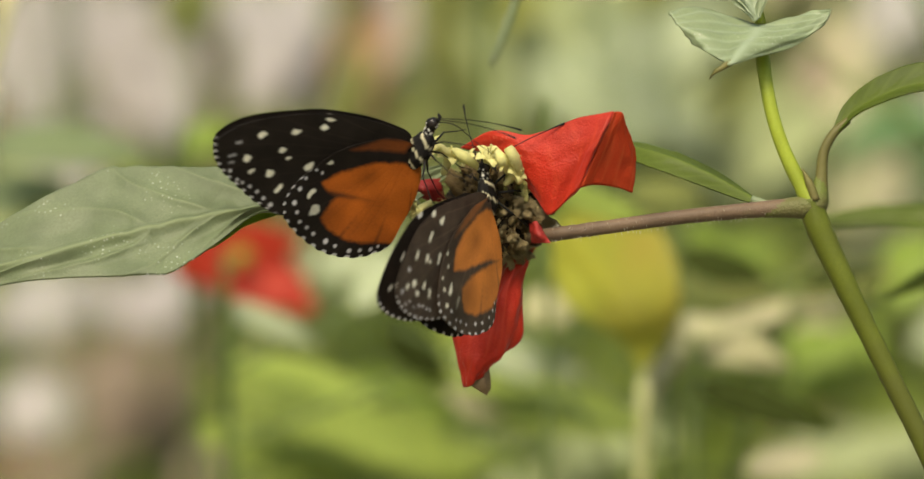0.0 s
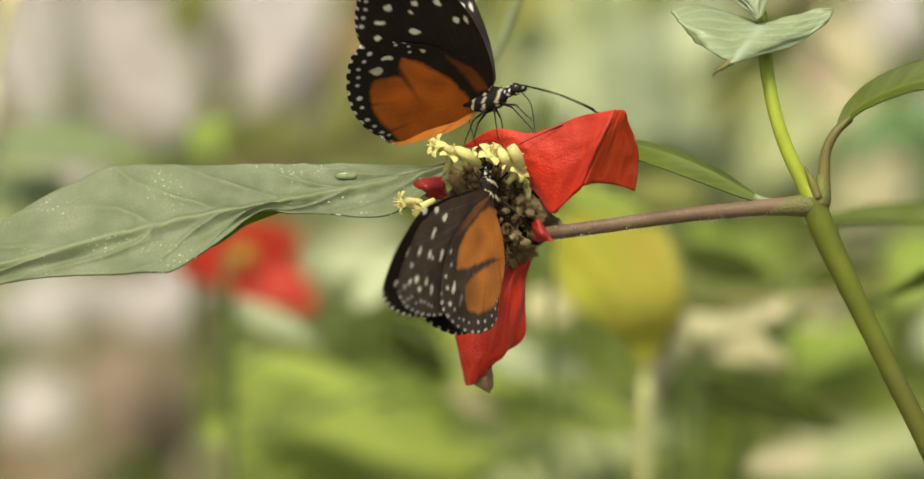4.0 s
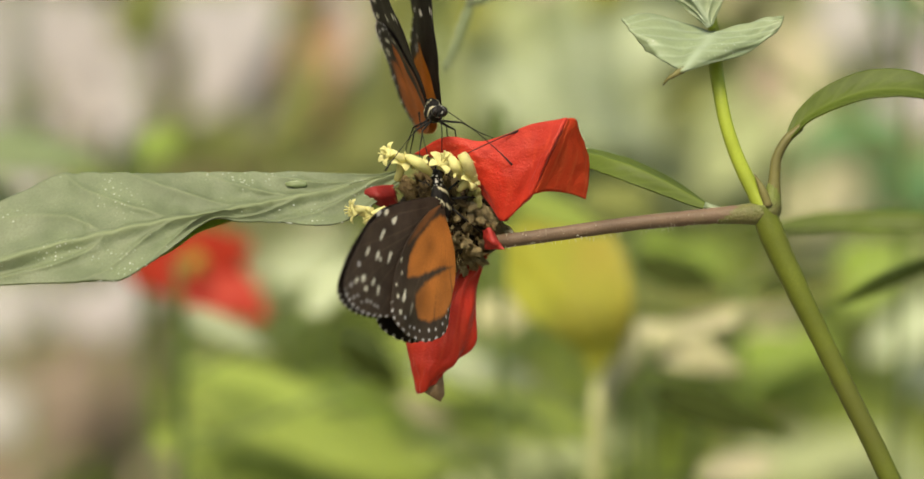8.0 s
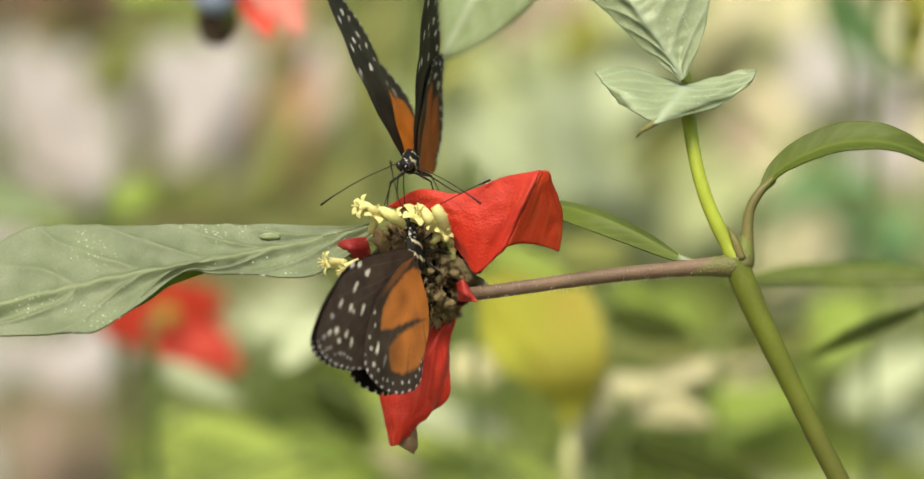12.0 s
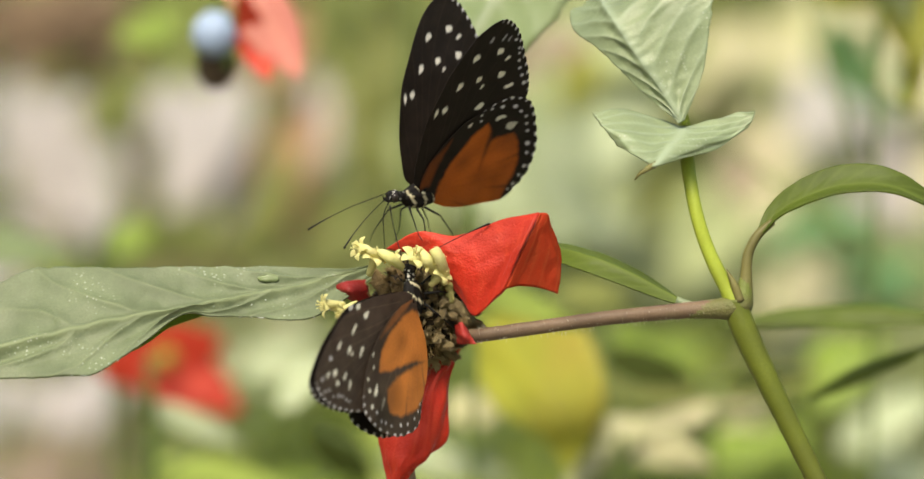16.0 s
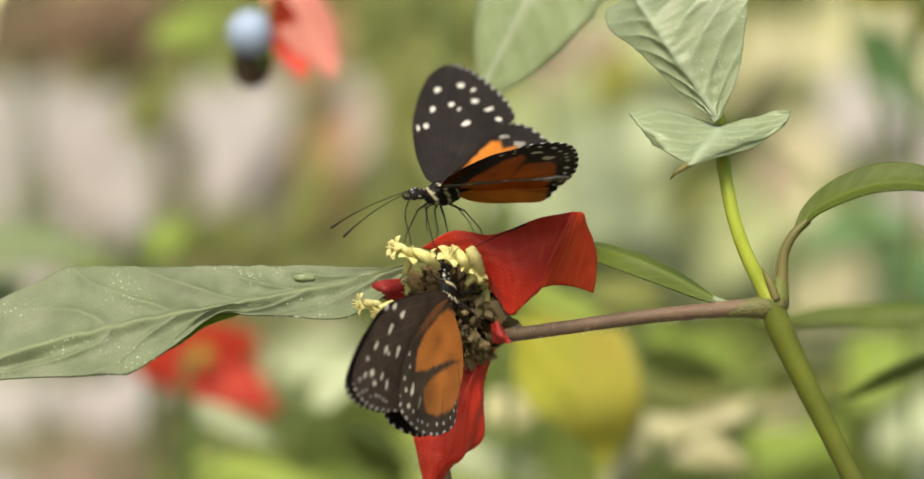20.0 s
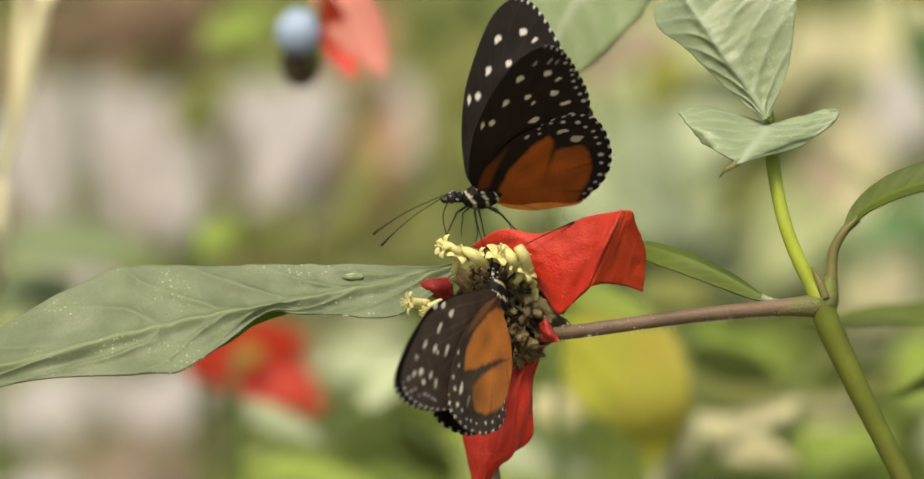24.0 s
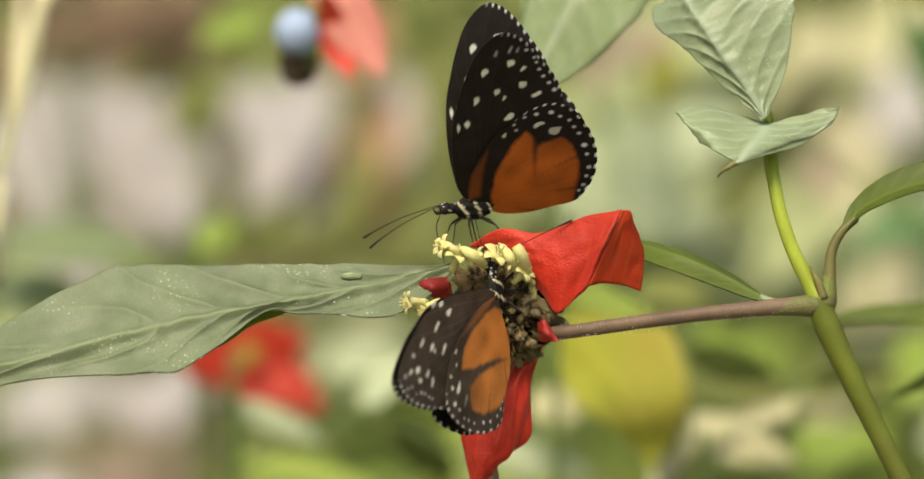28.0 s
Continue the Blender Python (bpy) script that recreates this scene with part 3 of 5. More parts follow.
# ---- butterflies ----
# wing plans in millimetres: x to the head, y out; spots: place, half length, half width, slant of the long axis in degrees, paleness; dots on the rim: place, radius
FORE = [(0.6, 0.6), (2.3, 3.0), (2.5, 9.0), (1.8, 15.2), (0.3, 21.4), (-1.9, 26.8), (-4.5, 31.9), (-7.4, 36.4), (-10.5, 39.2), (-13.4, 40.4), (-15.6, 39.7), (-17.6, 37.8), (-19.3, 34.9), (-20.8, 31.3), (-22.3, 27.6), (-23.2, 24.0), (-23.3, 20.6), (-22.0, 18.8), (-18.6, 16.6), (-13.4, 12.8), (-7.6, 8.0), (-1.8, 1.3)]
FORE_SPOTS = [(-8.3, 31.7, 0.84, 0.47, 125, 1), (-14.1, 32.6, 0.72, 0.5, 140, 1), (-16.4, 30.6, 0.62, 0.36, 150, 1), (-15.6, 26.6, 0.80, 0.52, 145, 1), (-10.0, 26.2, 0.68, 0.4, 125, 1), (-11.2, 24.2, 0.5, 0.3, 130, 1), (-5.3, 25.1, 0.84, 0.43, 120, 1), (-2.4, 20.0, 0.8, 0.4, 105, 1), (-0.4, 19.4, 0.9, 0.24, 100, 1), (-11.4, 19.3, 0.98, 0.5, 160, 1), (-18.1, 23.5, 0.92, 0.5, 165, 1), (-19.3, 20.0, 0.68, 0.4, 165, 1)]
FORE_DIM = [(-11.5, 35.8, 0.58, 0.32, 125, 0.5), (-14.6, 35.9, 0.7, 0.28, 125, 0.6), (-16.1, 35.4, 0.55, 0.24, 125, 0.5)]
FORE_EDGE = [(-17.9, 34.8, 0.34), (-19.2, 32.6, 0.26), (-19.4, 31.3, 0.26), (-19.7, 29.4, 0.34), (-20.3, 27.5, 0.35), (-21.2, 25.6, 0.33), (-22.0, 23.6, 0.42)]
HIND = [(0.6, -0.4), (0.9, 2.2), (0.2, 6.0), (-2.4, 11.2), (-6.4, 16.0), (-10.2, 18.4), (-13.6, 20.5), (-17.0, 21.8), (-20.0, 22.0), (-22.8, 20.6), (-25.0, 17.4), (-26.8, 13.2), (-27.7, 9.2), (-27.5, 5.2), (-26.2, 0.8), (-23.6, -2.8), (-21.4, -4.1), (-17.6, -4.5), (-12.0, -5.0), (-6.5, -4.3), (-3.0, -2.6)]
HIND_SPOTS = [(-16.1, 17.1, 1.0, 0.55, 160, 0.85), (-19.4, 15.0, 1.15, 0.72, 160, 0.7)]
HIND_DIM = [(-8.6, 15.8, 0.55, 0.32, 120, 0.8)]
HIND_EDGE = [(-11.2, 16.5, 0.24), (-10.9, 18.0, 0.24), (-13.3, 19.4, 0.32), (-15.9, 19.8, 0.4), (-19.0, 19.8, 0.45), (-20.8, 18.5, 0.34), (-22.7, 17.0, 0.37), (-23.5, 15.0, 0.35), (-24.5, 13.0, 0.4), (-25.3, 9.8, 0.48), (-25.6, 7.5, 0.37), (-25.7, 4.2, 0.42), (-25.0, 1.9, 0.36), (-24.1, -0.3, 0.36), (-23.0, -1.6, 0.28)]
HIND_ORANGE = [[(-4.0, 0.6), (-5.6, 6.6), (-10.0, 12.9), (-13.2, 15.7), (-14.9, 13.8), (-15.0, 11.4), (-17.2, 12.2), (-20.6, 13.0), (-22.6, 10.6), (-23.7, 6.0), (-23.2, 2.0), (-22.2, -1.2), (-20.6, -8.0), (-10.0, -9.0), (-3.4, -6.0)]]
HIND_SLIVER = [(1.2, 0.6), (-0.2, 7.0), (-4.6, 12.8), (-2.9, 7.4), (-1.7, 1.4)]
HIND_ORANGE_TOP = [[(-1.0, -1.0), (-3.4, 2.9), (-8.4, 9.9), (-12.8, 14.9), (-15.0, 15.3), (-15.4, 12.7), (-18.2, 14.0), (-22.0, 12.6), (-24.6, 8.8), (-24.8, 3.7), (-23.4, -1.5), (-21.0, -8.0), (-8.0, -8.0)]]
# the paler hanging butterfly has slimmer forewings, long streaks for spots and a bar across the orange
PALE_FORE = [(0.6, 0.4), (1.9, 3.4), (2.2, 8.2), (2.5, 14.8), (2.1, 20.8), (0.2, 27.0), (-3.2, 32.9), (-6.6, 37.4), (-9.4, 40.0), (-11.8, 40.6), (-14.2, 39.2), (-16.3, 36.3), (-17.9, 32.6), (-19.0, 28.6), (-19.6, 23.0), (-18.0, 18.0), (-13.4, 12.8), (-7.6, 8.0), (-1.8, 1.0)]
PALE_FORE_SPOTS = [(1.7, 21.2, 0.9, 0.5, 131, 1), (-0.4, 18.6, 1.15, 0.5, 112, 1), (-2.6, 23.8, 1.15, 0.42, 131, 1), (-4.9, 29.9, 1.0, 0.38, 131, 1), (-6.4, 26.9, 1.0, 0.3, 131, 1), (-7.3, 26.1, 0.48, 0.25, 131, 1), (-7.6, 22.7, 1.25, 0.4, 137, 1), (-9.9, 35.9, 0.8, 0.4, 125, 1), (-10.0, 33.4, 0.9, 0.42, 131, 1), (-11.2, 30.1, 0.9, 0.42, 137, 1), (-12.1, 33.3, 0.6, 0.4, 131, 1), (-13.4, 28.9, 1.0, 0.42, 140, 1)]
PALE_FORE_DIM = [(-6.9, 33.9, 0.55, 0.34, 131, 0.8), (-10.3, 38.0, 0.6, 0.26, 131, 0.7)]
PALE_FORE_EDGE = [(-13.0, 37.9, 0.25), (-12.9, 36.4, 0.27), (-14.5, 35.3, 0.25), (-14.6, 33.5, 0.3), (-15.0, 32.2, 0.28), (-15.9, 31.1, 0.27), (-16.5, 30.1, 0.27)]
PALE_HIND = [(-0.2, 0.7), (-2.2, 6.7), (-5.4, 12.3), (-9.4, 17.3), (-14.0, 20.8), (-18.5, 23.1), (-21.4, 23.8), (-23.8, 23.3), (-25.9, 21.0), (-27.6, 17.4), (-28.7, 13.1), (-28.9, 9.6), (-28.0, 5.1), (-26.0, 2.5), (-22.5, 1.1), (-20.1, -0.1), (-16.0, -2.5), (-11.8, -3.0), (-6.9, -2.2), (-3.3, -1.1)]
PALE_HIND_SPOTS = [(-18.9, 18.8, 1.4, 0.4, 147, 1), (-21.8, 16.5, 1.3, 0.45, 147, 0.35)]
PALE_HIND_DIM = [(-11.5, 18.2, 0.5, 0.3, 147, 1), (-14.2, 18.4, 0.4, 0.24, 147, 1), (-16.6, 21.2, 0.4, 0.24, 147, 1), (-19.0, 21.3, 0.55, 0.28, 147, 1), (-22.3, 20.9, 0.55, 0.36, 147, 1)]
PALE_HIND_EDGE = [(-23.5, 19.3, 0.34), (-25.4, 17.3, 0.27), (-25.8, 15.5, 0.34), (-26.5, 13.3, 0.3), (-26.6, 9.9, 0.36), (-26.5, 7.4, 0.33), (-25.5, 4.7, 0.31), (-24.1, 3.0, 0.3), (-22.6, 2.0, 0.26)]
PALE_HIND_ORANGE = [[(-2.6, 1.2), (-4.1, 5.7), (-7.0, 10.7), (-11.2, 14.8), (-15.2, 16.4), (-15.2, 12.1), (-14.3, 7.4), (-13.6, 2.8), (-13.6, -4.0), (-11.2, -5.0), (-4.0, -4.0)], [(-18.9, 14.0), (-16.4, 9.0), (-14.7, 3.0), (-13.0, -4.0), (-17.2, -4.0), (-20.7, -0.2), (-23.6, 3.3), (-24.9, 9.2), (-23.8, 13.5), (-21.3, 14.7)]]
PALE_HIND_SLIVER = [(-0.4, 1.2), (-1.4, 5.5), (-4.2, 10.4), (-8.3, 14.9), (-6.0, 10.5), (-2.7, 4.2)]


def inside(poly, x, y):
    """Signed distance to a polygon, positive inside."""
    best = np.full(x.shape, 1e9)
    odd = np.zeros(x.shape, bool)
    for (ax, ay), (bx, by) in zip(poly, poly[1:] + poly[:1]):
        dx, dy = bx - ax, by - ay
        t = np.clip(((x - ax) * dx + (y - ay) * dy) / (dx * dx + dy * dy), 0, 1)
        best = np.minimum(best, np.hypot(x - ax - t * dx, y - ay - t * dy))
        cross = ((ay > y) != (by > y)) & (x < ax + (y - ay) / (by - ay + 1e-12) * dx)
        odd ^= cross
    return np.where(odd, best, -best)


def ease(d, soft):
    return np.clip(d / soft * 0.5 + 0.5, 0, 1)


def mottle(x, y, s, k):
    return np.array([noise.noise(Vector((a * s + k, b * s - k, k))) for a, b in zip(x, y)])


def wing_mesh(name, outline, spots, dim, edge, under, sliver, top_orange, scallops, side, veins, pale_sheen=0.0):
    """A wing in its own plane: x to the head, y out, z to the upper side; two sheets with their scale patterns, millimetres to metres. under, sliver and top_orange: where the lower and the upper side are orange."""
    n, rings = 340, 110
    rim = curve([(*p, 0) for p in outline + outline[:1]], n + 1)[:-1]
    rim = np.array([(p.x, p.y) for p in rim])
    f = np.arange(n) / n
    margin = np.clip((f - scallops[0]) / 0.04, 0, 1) * np.clip((scallops[1] - f) / 0.04, 0, 1)
    length = np.hypot(rim[:, 0], rim[:, 1])
    tooth = np.cos(2 * np.pi * (f - scallops[0]) / (scallops[1] - scallops[0]) * scallops[2])
    rim *= (1 + margin * 0.15 * tooth / np.maximum(length, 6))[:, None]
    r = np.linspace(0.02, 1, rings) ** 0.8
    x = (r[:, None] * rim[None, :, 0]).ravel()
    y = (r[:, None] * rim[None, :, 1]).ravel()
    rr = np.repeat(r, n)
    fringe = np.tile(margin * (tooth < -0.45), rings) * ease((rr - 0.985) * 40, 0.2)
    wob = mottle(x, y, 0.7, 3.0) * 0.32 + mottle(x, y, 2.4, 8.0) * 0.12
    fuzz = mottle(x, y, 1.6, 12.0)
    ang = np.degrees(np.arctan2(y, -x))
    away = np.hypot(x, y)
    vein = np.zeros(x.shape)
    for a in veins:
        off = np.radians(ang - a - 4 * np.sin(away * 0.09 + a)) * away
        vein = np.maximum(vein, np.exp(-(off / 0.15) ** 2))
    rim_veins = np.maximum(0, np.cos(np.radians(ang) * 19 + 0.6)) ** 14
    camber = 0.0012 * (y * (12 - y)) * 0.25 + 0.025 * vein + mottle(x, y, 0.12, 5.0) * 0.5 + 0.05 * rim_veins * np.clip(rr * 3 - 2, 0, 1)
    camber *= np.clip(rr * 3, 0, 1)
    colors = []
    hind = bool(under)
    for top in (True, False):
        # the hanging butterfly's lighter lower ground has its sheen mixed into the colour
        ground = np.array((0.015, 0.0105, 0.0075) if top else (0.012 + 0.046 * pale_sheen, 0.0085 + 0.033 * pale_sheen, 0.0062 + 0.023 * pale_sheen))
        amber = np.array((0.55, 0.18, 0.019) if top else (0.44 + 0.10 * pale_sheen, 0.108 + 0.080 * pale_sheen, 0.013 + 0.027 * pale_sheen))
        cream = np.array((0.80, 0.78, 0.68) if top else (0.84, 0.82, 0.66))
        white = np.array((0.62, 0.61, 0.61) + 0.14 * pale_sheen * np.ones(3))
        col = np.tile(ground, (len(x), 1)) * (1 + 0.5 * wob[:, None] + 0.35 * mottle(x, y, 0.3, 21.0)[:, None])
        col *= (1 + 0.5 * vein * (rr > 0.2))[:, None]
        if hind:
            o = np.zeros(x.shape)
            for poly in (top_orange if top else under):
                o = np.maximum(o, ease(inside(poly, x, y) + wob * 0.9 + fuzz * 0.15, 0.45))
            if not top:
                o = np.maximum(o, 0.36 * ease(inside(sliver, x, y) + wob * 0.6, 0.5))
            tone = amber * (1 + 0.32 * mottle(x, y, 0.22, 1.0)[:, None] + 0.12 * mottle(x, y, 3.0, 4.0)[:, None])
            smoke = ease(mottle(x, y, 0.35, 9.0) * 2 + (away - 24) * 0.2, 1.6) * 0.3
            bar = np.exp(-((x + 14.9 - 0.13 * (12.5 - y)) / (0.32 + 0.03 * np.clip(y, 0, 14))) ** 2) * ease(y - 6.4 + wob * 3, 4.0)
            o = o * (1 - 0.09 * vein * (rr > 0.3)) * (1 - (0.0 if top else 0.75 * (1 - pale_sheen)) * bar) * (1 - 0.5 * rim_veins * ease((rr - 0.72) * 10 + fuzz, 1.4)) * (1 - smoke * (not top))
            col = col * (1 - o[:, None]) + tone * o[:, None]
        for sx, sy, a, b, slant, pale in spots + ([] if top else dim):
            c, t = math.cos(radians(slant)), math.sin(radians(slant))
            u, v = (x - sx) * c + (y - sy) * t, (y - sy) * c - (x - sx) * t
            d = 1 - np.hypot(u / a, (v - 0.12 * b * np.cos(u / a * 2.6 + sx)) / (b * (1 + 0.3 * np.sin(u / a * 1.7 + sy)))) + (wob + fuzz * 0.12) * 0.7
            m = ease((d + 0.22 - 0.14 * pale_sheen) * b, 0.13)[:, None] * (pale if not (top and hind) else pale * 0.5)
            tint = cream if pale == 1 or hind else white
            col = col * (1 - m) + tint * (0.94 + 0.1 * fuzz[:, None]) * m
        if not top:
            for sx, sy, a in edge:
                m = ease(a * (1.12 - 0.22 * pale_sheen) - np.hypot((x - sx) * 0.9, (y - sy) * 1.1) + (wob + fuzz * 0.1) * 0.4, 0.14)[:, None]
                col = col * (1 - m) + white * m
        col = col * (1 - fringe[:, None]) + white * fringe[:, None]
        colors.append(np.clip(col, 0.002, 1))
    verts = np.concatenate([np.stack([x, y * side, camber + h], 1) for h in (0.07, -0.07)]) * 0.001
    i, j = np.meshgrid(np.arange(rings - 1), np.arange(n), indexing="ij")
    a, b = (i * n + j).ravel(), (i * n + (j + 1) % n).ravel()
    quad = np.stack([a, b, b + n, a + n], 1)
    m = rings * n
    k = np.arange(n)
    rimq = np.stack([m - n + k, m - n + (k + 1) % n, 2 * m - n + (k + 1) % n, 2 * m - n + k], 1)
    up, down = (quad[:, ::-1], quad + m) if side > 0 else (quad, quad[:, ::-1] + m)
    faces = np.concatenate([up, down, rimq])
    me = bpy.data.meshes.new(name)
    me.vertices.add(len(verts))
    me.vertices.foreach_set("co", verts.ravel())
    me.loops.add(faces.size)
    me.loops.foreach_set("vertex_index", faces.ravel())
    me.polygons.add(len(faces))
    me.polygons.foreach_set("loop_start", np.arange(0, faces.size, 4))
    me.update(calc_edges=True)
    at = me.color_attributes.new("pattern", "FLOAT_COLOR", "POINT")
    full = np.concatenate(colors)
    at.data.foreach_set("color", np.concatenate([full, np.ones((len(full), 1))], 1).ravel().astype(np.float32))
    me.materials.append(M_WING)
    me.shade_smooth()
    return me


WINGS = {}
for side in (1, -1):
    WINGS["forewing", side] = wing_mesh("forewing", FORE, FORE_SPOTS, FORE_DIM, FORE_EDGE, [], [], [], (0.40, 0.72, 12), side, (55, 62, 68, 74, 80, 88))
    WINGS["hindwing", side] = wing_mesh("hindwing", HIND, HIND_SPOTS, HIND_DIM, HIND_EDGE, HIND_ORANGE, HIND_SLIVER, HIND_ORANGE_TOP, (0.24, 0.74, 16), side, (5, 16, 25, 33, 41, 49))
    WINGS["pale_forewing", side] = wing_mesh("forewing", PALE_FORE, PALE_FORE_SPOTS, PALE_FORE_DIM, PALE_FORE_EDGE, [], [], [], (0.44, 0.76, 12), side, (55, 62, 68, 74, 80, 88), 1.0)
    WINGS["pale_hindwing", side] = wing_mesh("hindwing", PALE_HIND, PALE_HIND_SPOTS, PALE_HIND_DIM, PALE_HIND_EDGE, PALE_HIND_ORANGE, PALE_HIND_SLIVER, HIND_ORANGE_TOP, (0.26, 0.72, 14), side, (5, 16, 25, 33, 41, 49), 1.0)


def coat(me, rule):
    """Gives a mesh its pattern by a rule from its local millimetres to a colour."""
    at = me.color_attributes.new("pattern", "FLOAT_COLOR", "POINT")
    for v, d in zip(me.vertices, at.data):
        d.color = (*rule(v.co * 1000), 1)


def limb(points, radii, n=14, seg=6):
    g = tube([Vector(p) * 0.001 for p in points], [r * 0.001 for r in radii], n, seg)
    return mesh_of("limb", g[0], g[1], M_LIMB)


def build_butterfly(label, pale=""):
    """Body parts in the butterfly's own space: x to the head, y to its left, z to its back."""
    fly = new("butterfly")
    fly.empty_display_size = 0.01
    tagged(fly, label, "butterfly", "butterflies on the flower")

    def add(name, me, parent=fly, lab=""):
        ob = new(name, me)
        ob.parent = parent
        return tagged(ob, lab)

    black, cream = (0.006, 0.005, 0.004), (0.5, 0.46, 0.3)

    def striped(p):
        k = math.sin(p.x * 2.1 + abs(p.y) * 0.9 - p.z * 1.2)
        return cream if k > 0.84 and abs(p.y) > 0.5 else black

    g = ball((0, 0, 0), 0.0044, 0.0019, 0.0027, 0.15, 4, 1.0)
    me = mesh_of("thorax", [v + Vector((-0.0002, 0, -0.0014)) for v in g[0]], g[1], M_BODY)
    coat(me, striped)
    add("thorax", me, lab="black thorax with cream stripes")
    g = tube([(-0.002, 0, -0.0014), (-0.005, 0, -0.0004), (-0.010, 0, 0.0004), (-0.0140, 0, 0.0010)], [0.0013, 0.0010, 0.0008, 0.0003], 40, 16)
    me = mesh_of("abdomen", g[0], g[1], M_BODY)
    coat(me, lambda p: (0.4, 0.36, 0.2) if p.x > -5 and p.z < -1.6 and abs(p.y) > 0.5 else black)
    add("abdomen", me, lab="slim black abdomen, cream-marked at its root")
    g = join(ball((0.0060, 0, -0.0012), 0.0014, 0.0015, 0.0014, 0.1, 4, 2.0), ball((0.0044, 0, -0.0013), 0.0013, 0.0011, 0.0012, 0.1, 3, 2.0))
    me = mesh_of("head", g[0], g[1], M_BODY)
    coat(me, lambda p: (0.7, 0.68, 0.6) if noise.noise(p * 1.9) > 0.33 else black)
    head = add("head", me, lab="black head with white dots")
    for s in (1, -1):
        g = ball((0.0064, 0.0011 * s, -0.0012), 0.0010, 0.0007, 0.0010, 0, 3)
        add("eye", mesh_of("eye", g[0], g[1], M_EYE), head)
        g = tube([(0.0068, 0.0004 * s, -0.0020), (0.0080, 0.0005 * s, -0.0020), (0.0086, 0.0005 * s, -0.0012)], [0.0003, 0.00035, 0.0001], 8, 6)
        add("palp", mesh_of("palp", g[0], g[1], M_LIMB), head)
    add("proboscis", limb([(7, 0, -2), (8.2, 0, -5.5), (7.2, 0, -11), (6.6, 0, -15)], [0.14, 0.12, 0.09, 0.06], 20), head)
    legs = [((2.6, 1.2, -3.4), (4.6, 3.4, -5.2), (6.5, 4.6, -9.5), (7.4, 5.0, -12.5)), ((0.6, 1.4, -3.8), (0.6, 4.4, -5.6), (-0.2, 5.4, -10.4), (0.2, 5.8, -13.4)), ((-1.4, 1.2, -3.6), (-4.2, 3.6, -5.0), (-7.2, 4.6, -8.8), (-8.6, 5.0, -11.5))]
    for s in (1, -1):
        for k, p in enumerate(legs):
            if s > 0 and k == 0:
                p = ((2.6, 1.2, -3.4), (4.6, 5.2, -3.9), (5.6, 9.4, -6.4), (6.0, 12.2, -7.6))
            a, b, c, d = (Vector((q[0], q[1] * s, q[2])) for q in p)
            pts = [a, (a + b) / 2, b, b + (c - b) * 0.12, (b + c) / 2, c, (c + d) / 2 + Vector((0.2, 0, 0)), d]
            add("leg", limb(pts, [0.27, 0.25, 0.18, 0.15, 0.14, 0.11, 0.09, 0.07], 26, 6))
    moving = {}
    for s, tag in ((1, "l"), (-1, "r")):
        me = limb([(0, 0, 0), (3, 0.5 * s, 0.4), (9, 1.8 * s, 0.9), (15, 3.2 * s, 0.7), (19.0, 4.2 * s, 0.2)], [0.11, 0.1, 0.1, 0.12, 0.26], 30)
        moving["antenna", tag] = add("antenna", me, fly, "thin black clubbed antenna")
        moving["fore", tag] = add("forewing", WINGS[pale + "forewing", s], fly, "black forewing with cream spots")
        moving["hind", tag] = add("hindwing", WINGS[pale + "hindwing", s], fly, "orange hindwing with black white-dotted margin")
    return fly, moving


def wing_pose(s, angle, sweep, hind):
    return pose(0, 0.0013 * s, 0.0, angle * s, 0, 0) @ pose(0, 0, -0.0003 if hind else 0.0, 0, 0, -sweep * s)


def key_butterfly(fly, moving, rows, feelers, shut=0.0):
    """rows: seconds, place right and up in millimetres, away, heading, pitch, lean, opening of the right and left wings, sweep of the forewings and of the hindwings, and how much higher the left hindwing is held than its forewing."""
    walk(fly, [(r[0], STAGE @ Matrix.Translation((r[1] * 0.001, FOCUS + r[3] * 0.001, r[2] * 0.001)) @ pose(0, 0, 0, 0, 0, r[4]) @ pose(0, 0, 0, 0, -r[5], 0) @ pose(0, 0, 0, r[6], 0, 0)) for r in rows])
    for s, tag, k in ((-1, "r", 7), (1, "l", 8)):
        walk(moving["fore", tag], [(r[0], wing_pose(s, r[k], r[9], False)) for r in rows])
        walk(moving["hind", tag], [(r[0], wing_pose(s, r[k] + shut + (r[11] if s > 0 and len(r) > 11 else 0), r[10], True)) for r in rows])
        walk(moving["antenna", tag], [(f[0], pose(0.0068, 0.0005 * s, -0.0004, 0, f[1], f[-1 if s > 0 else 2] * s)) for f in feelers])


upper_fly = build_butterfly("black and orange butterfly with cream-spotted wings, resting and fanning")
lower_fly = build_butterfly("black and orange butterfly with folded wings hanging on the flower head", "pale_")

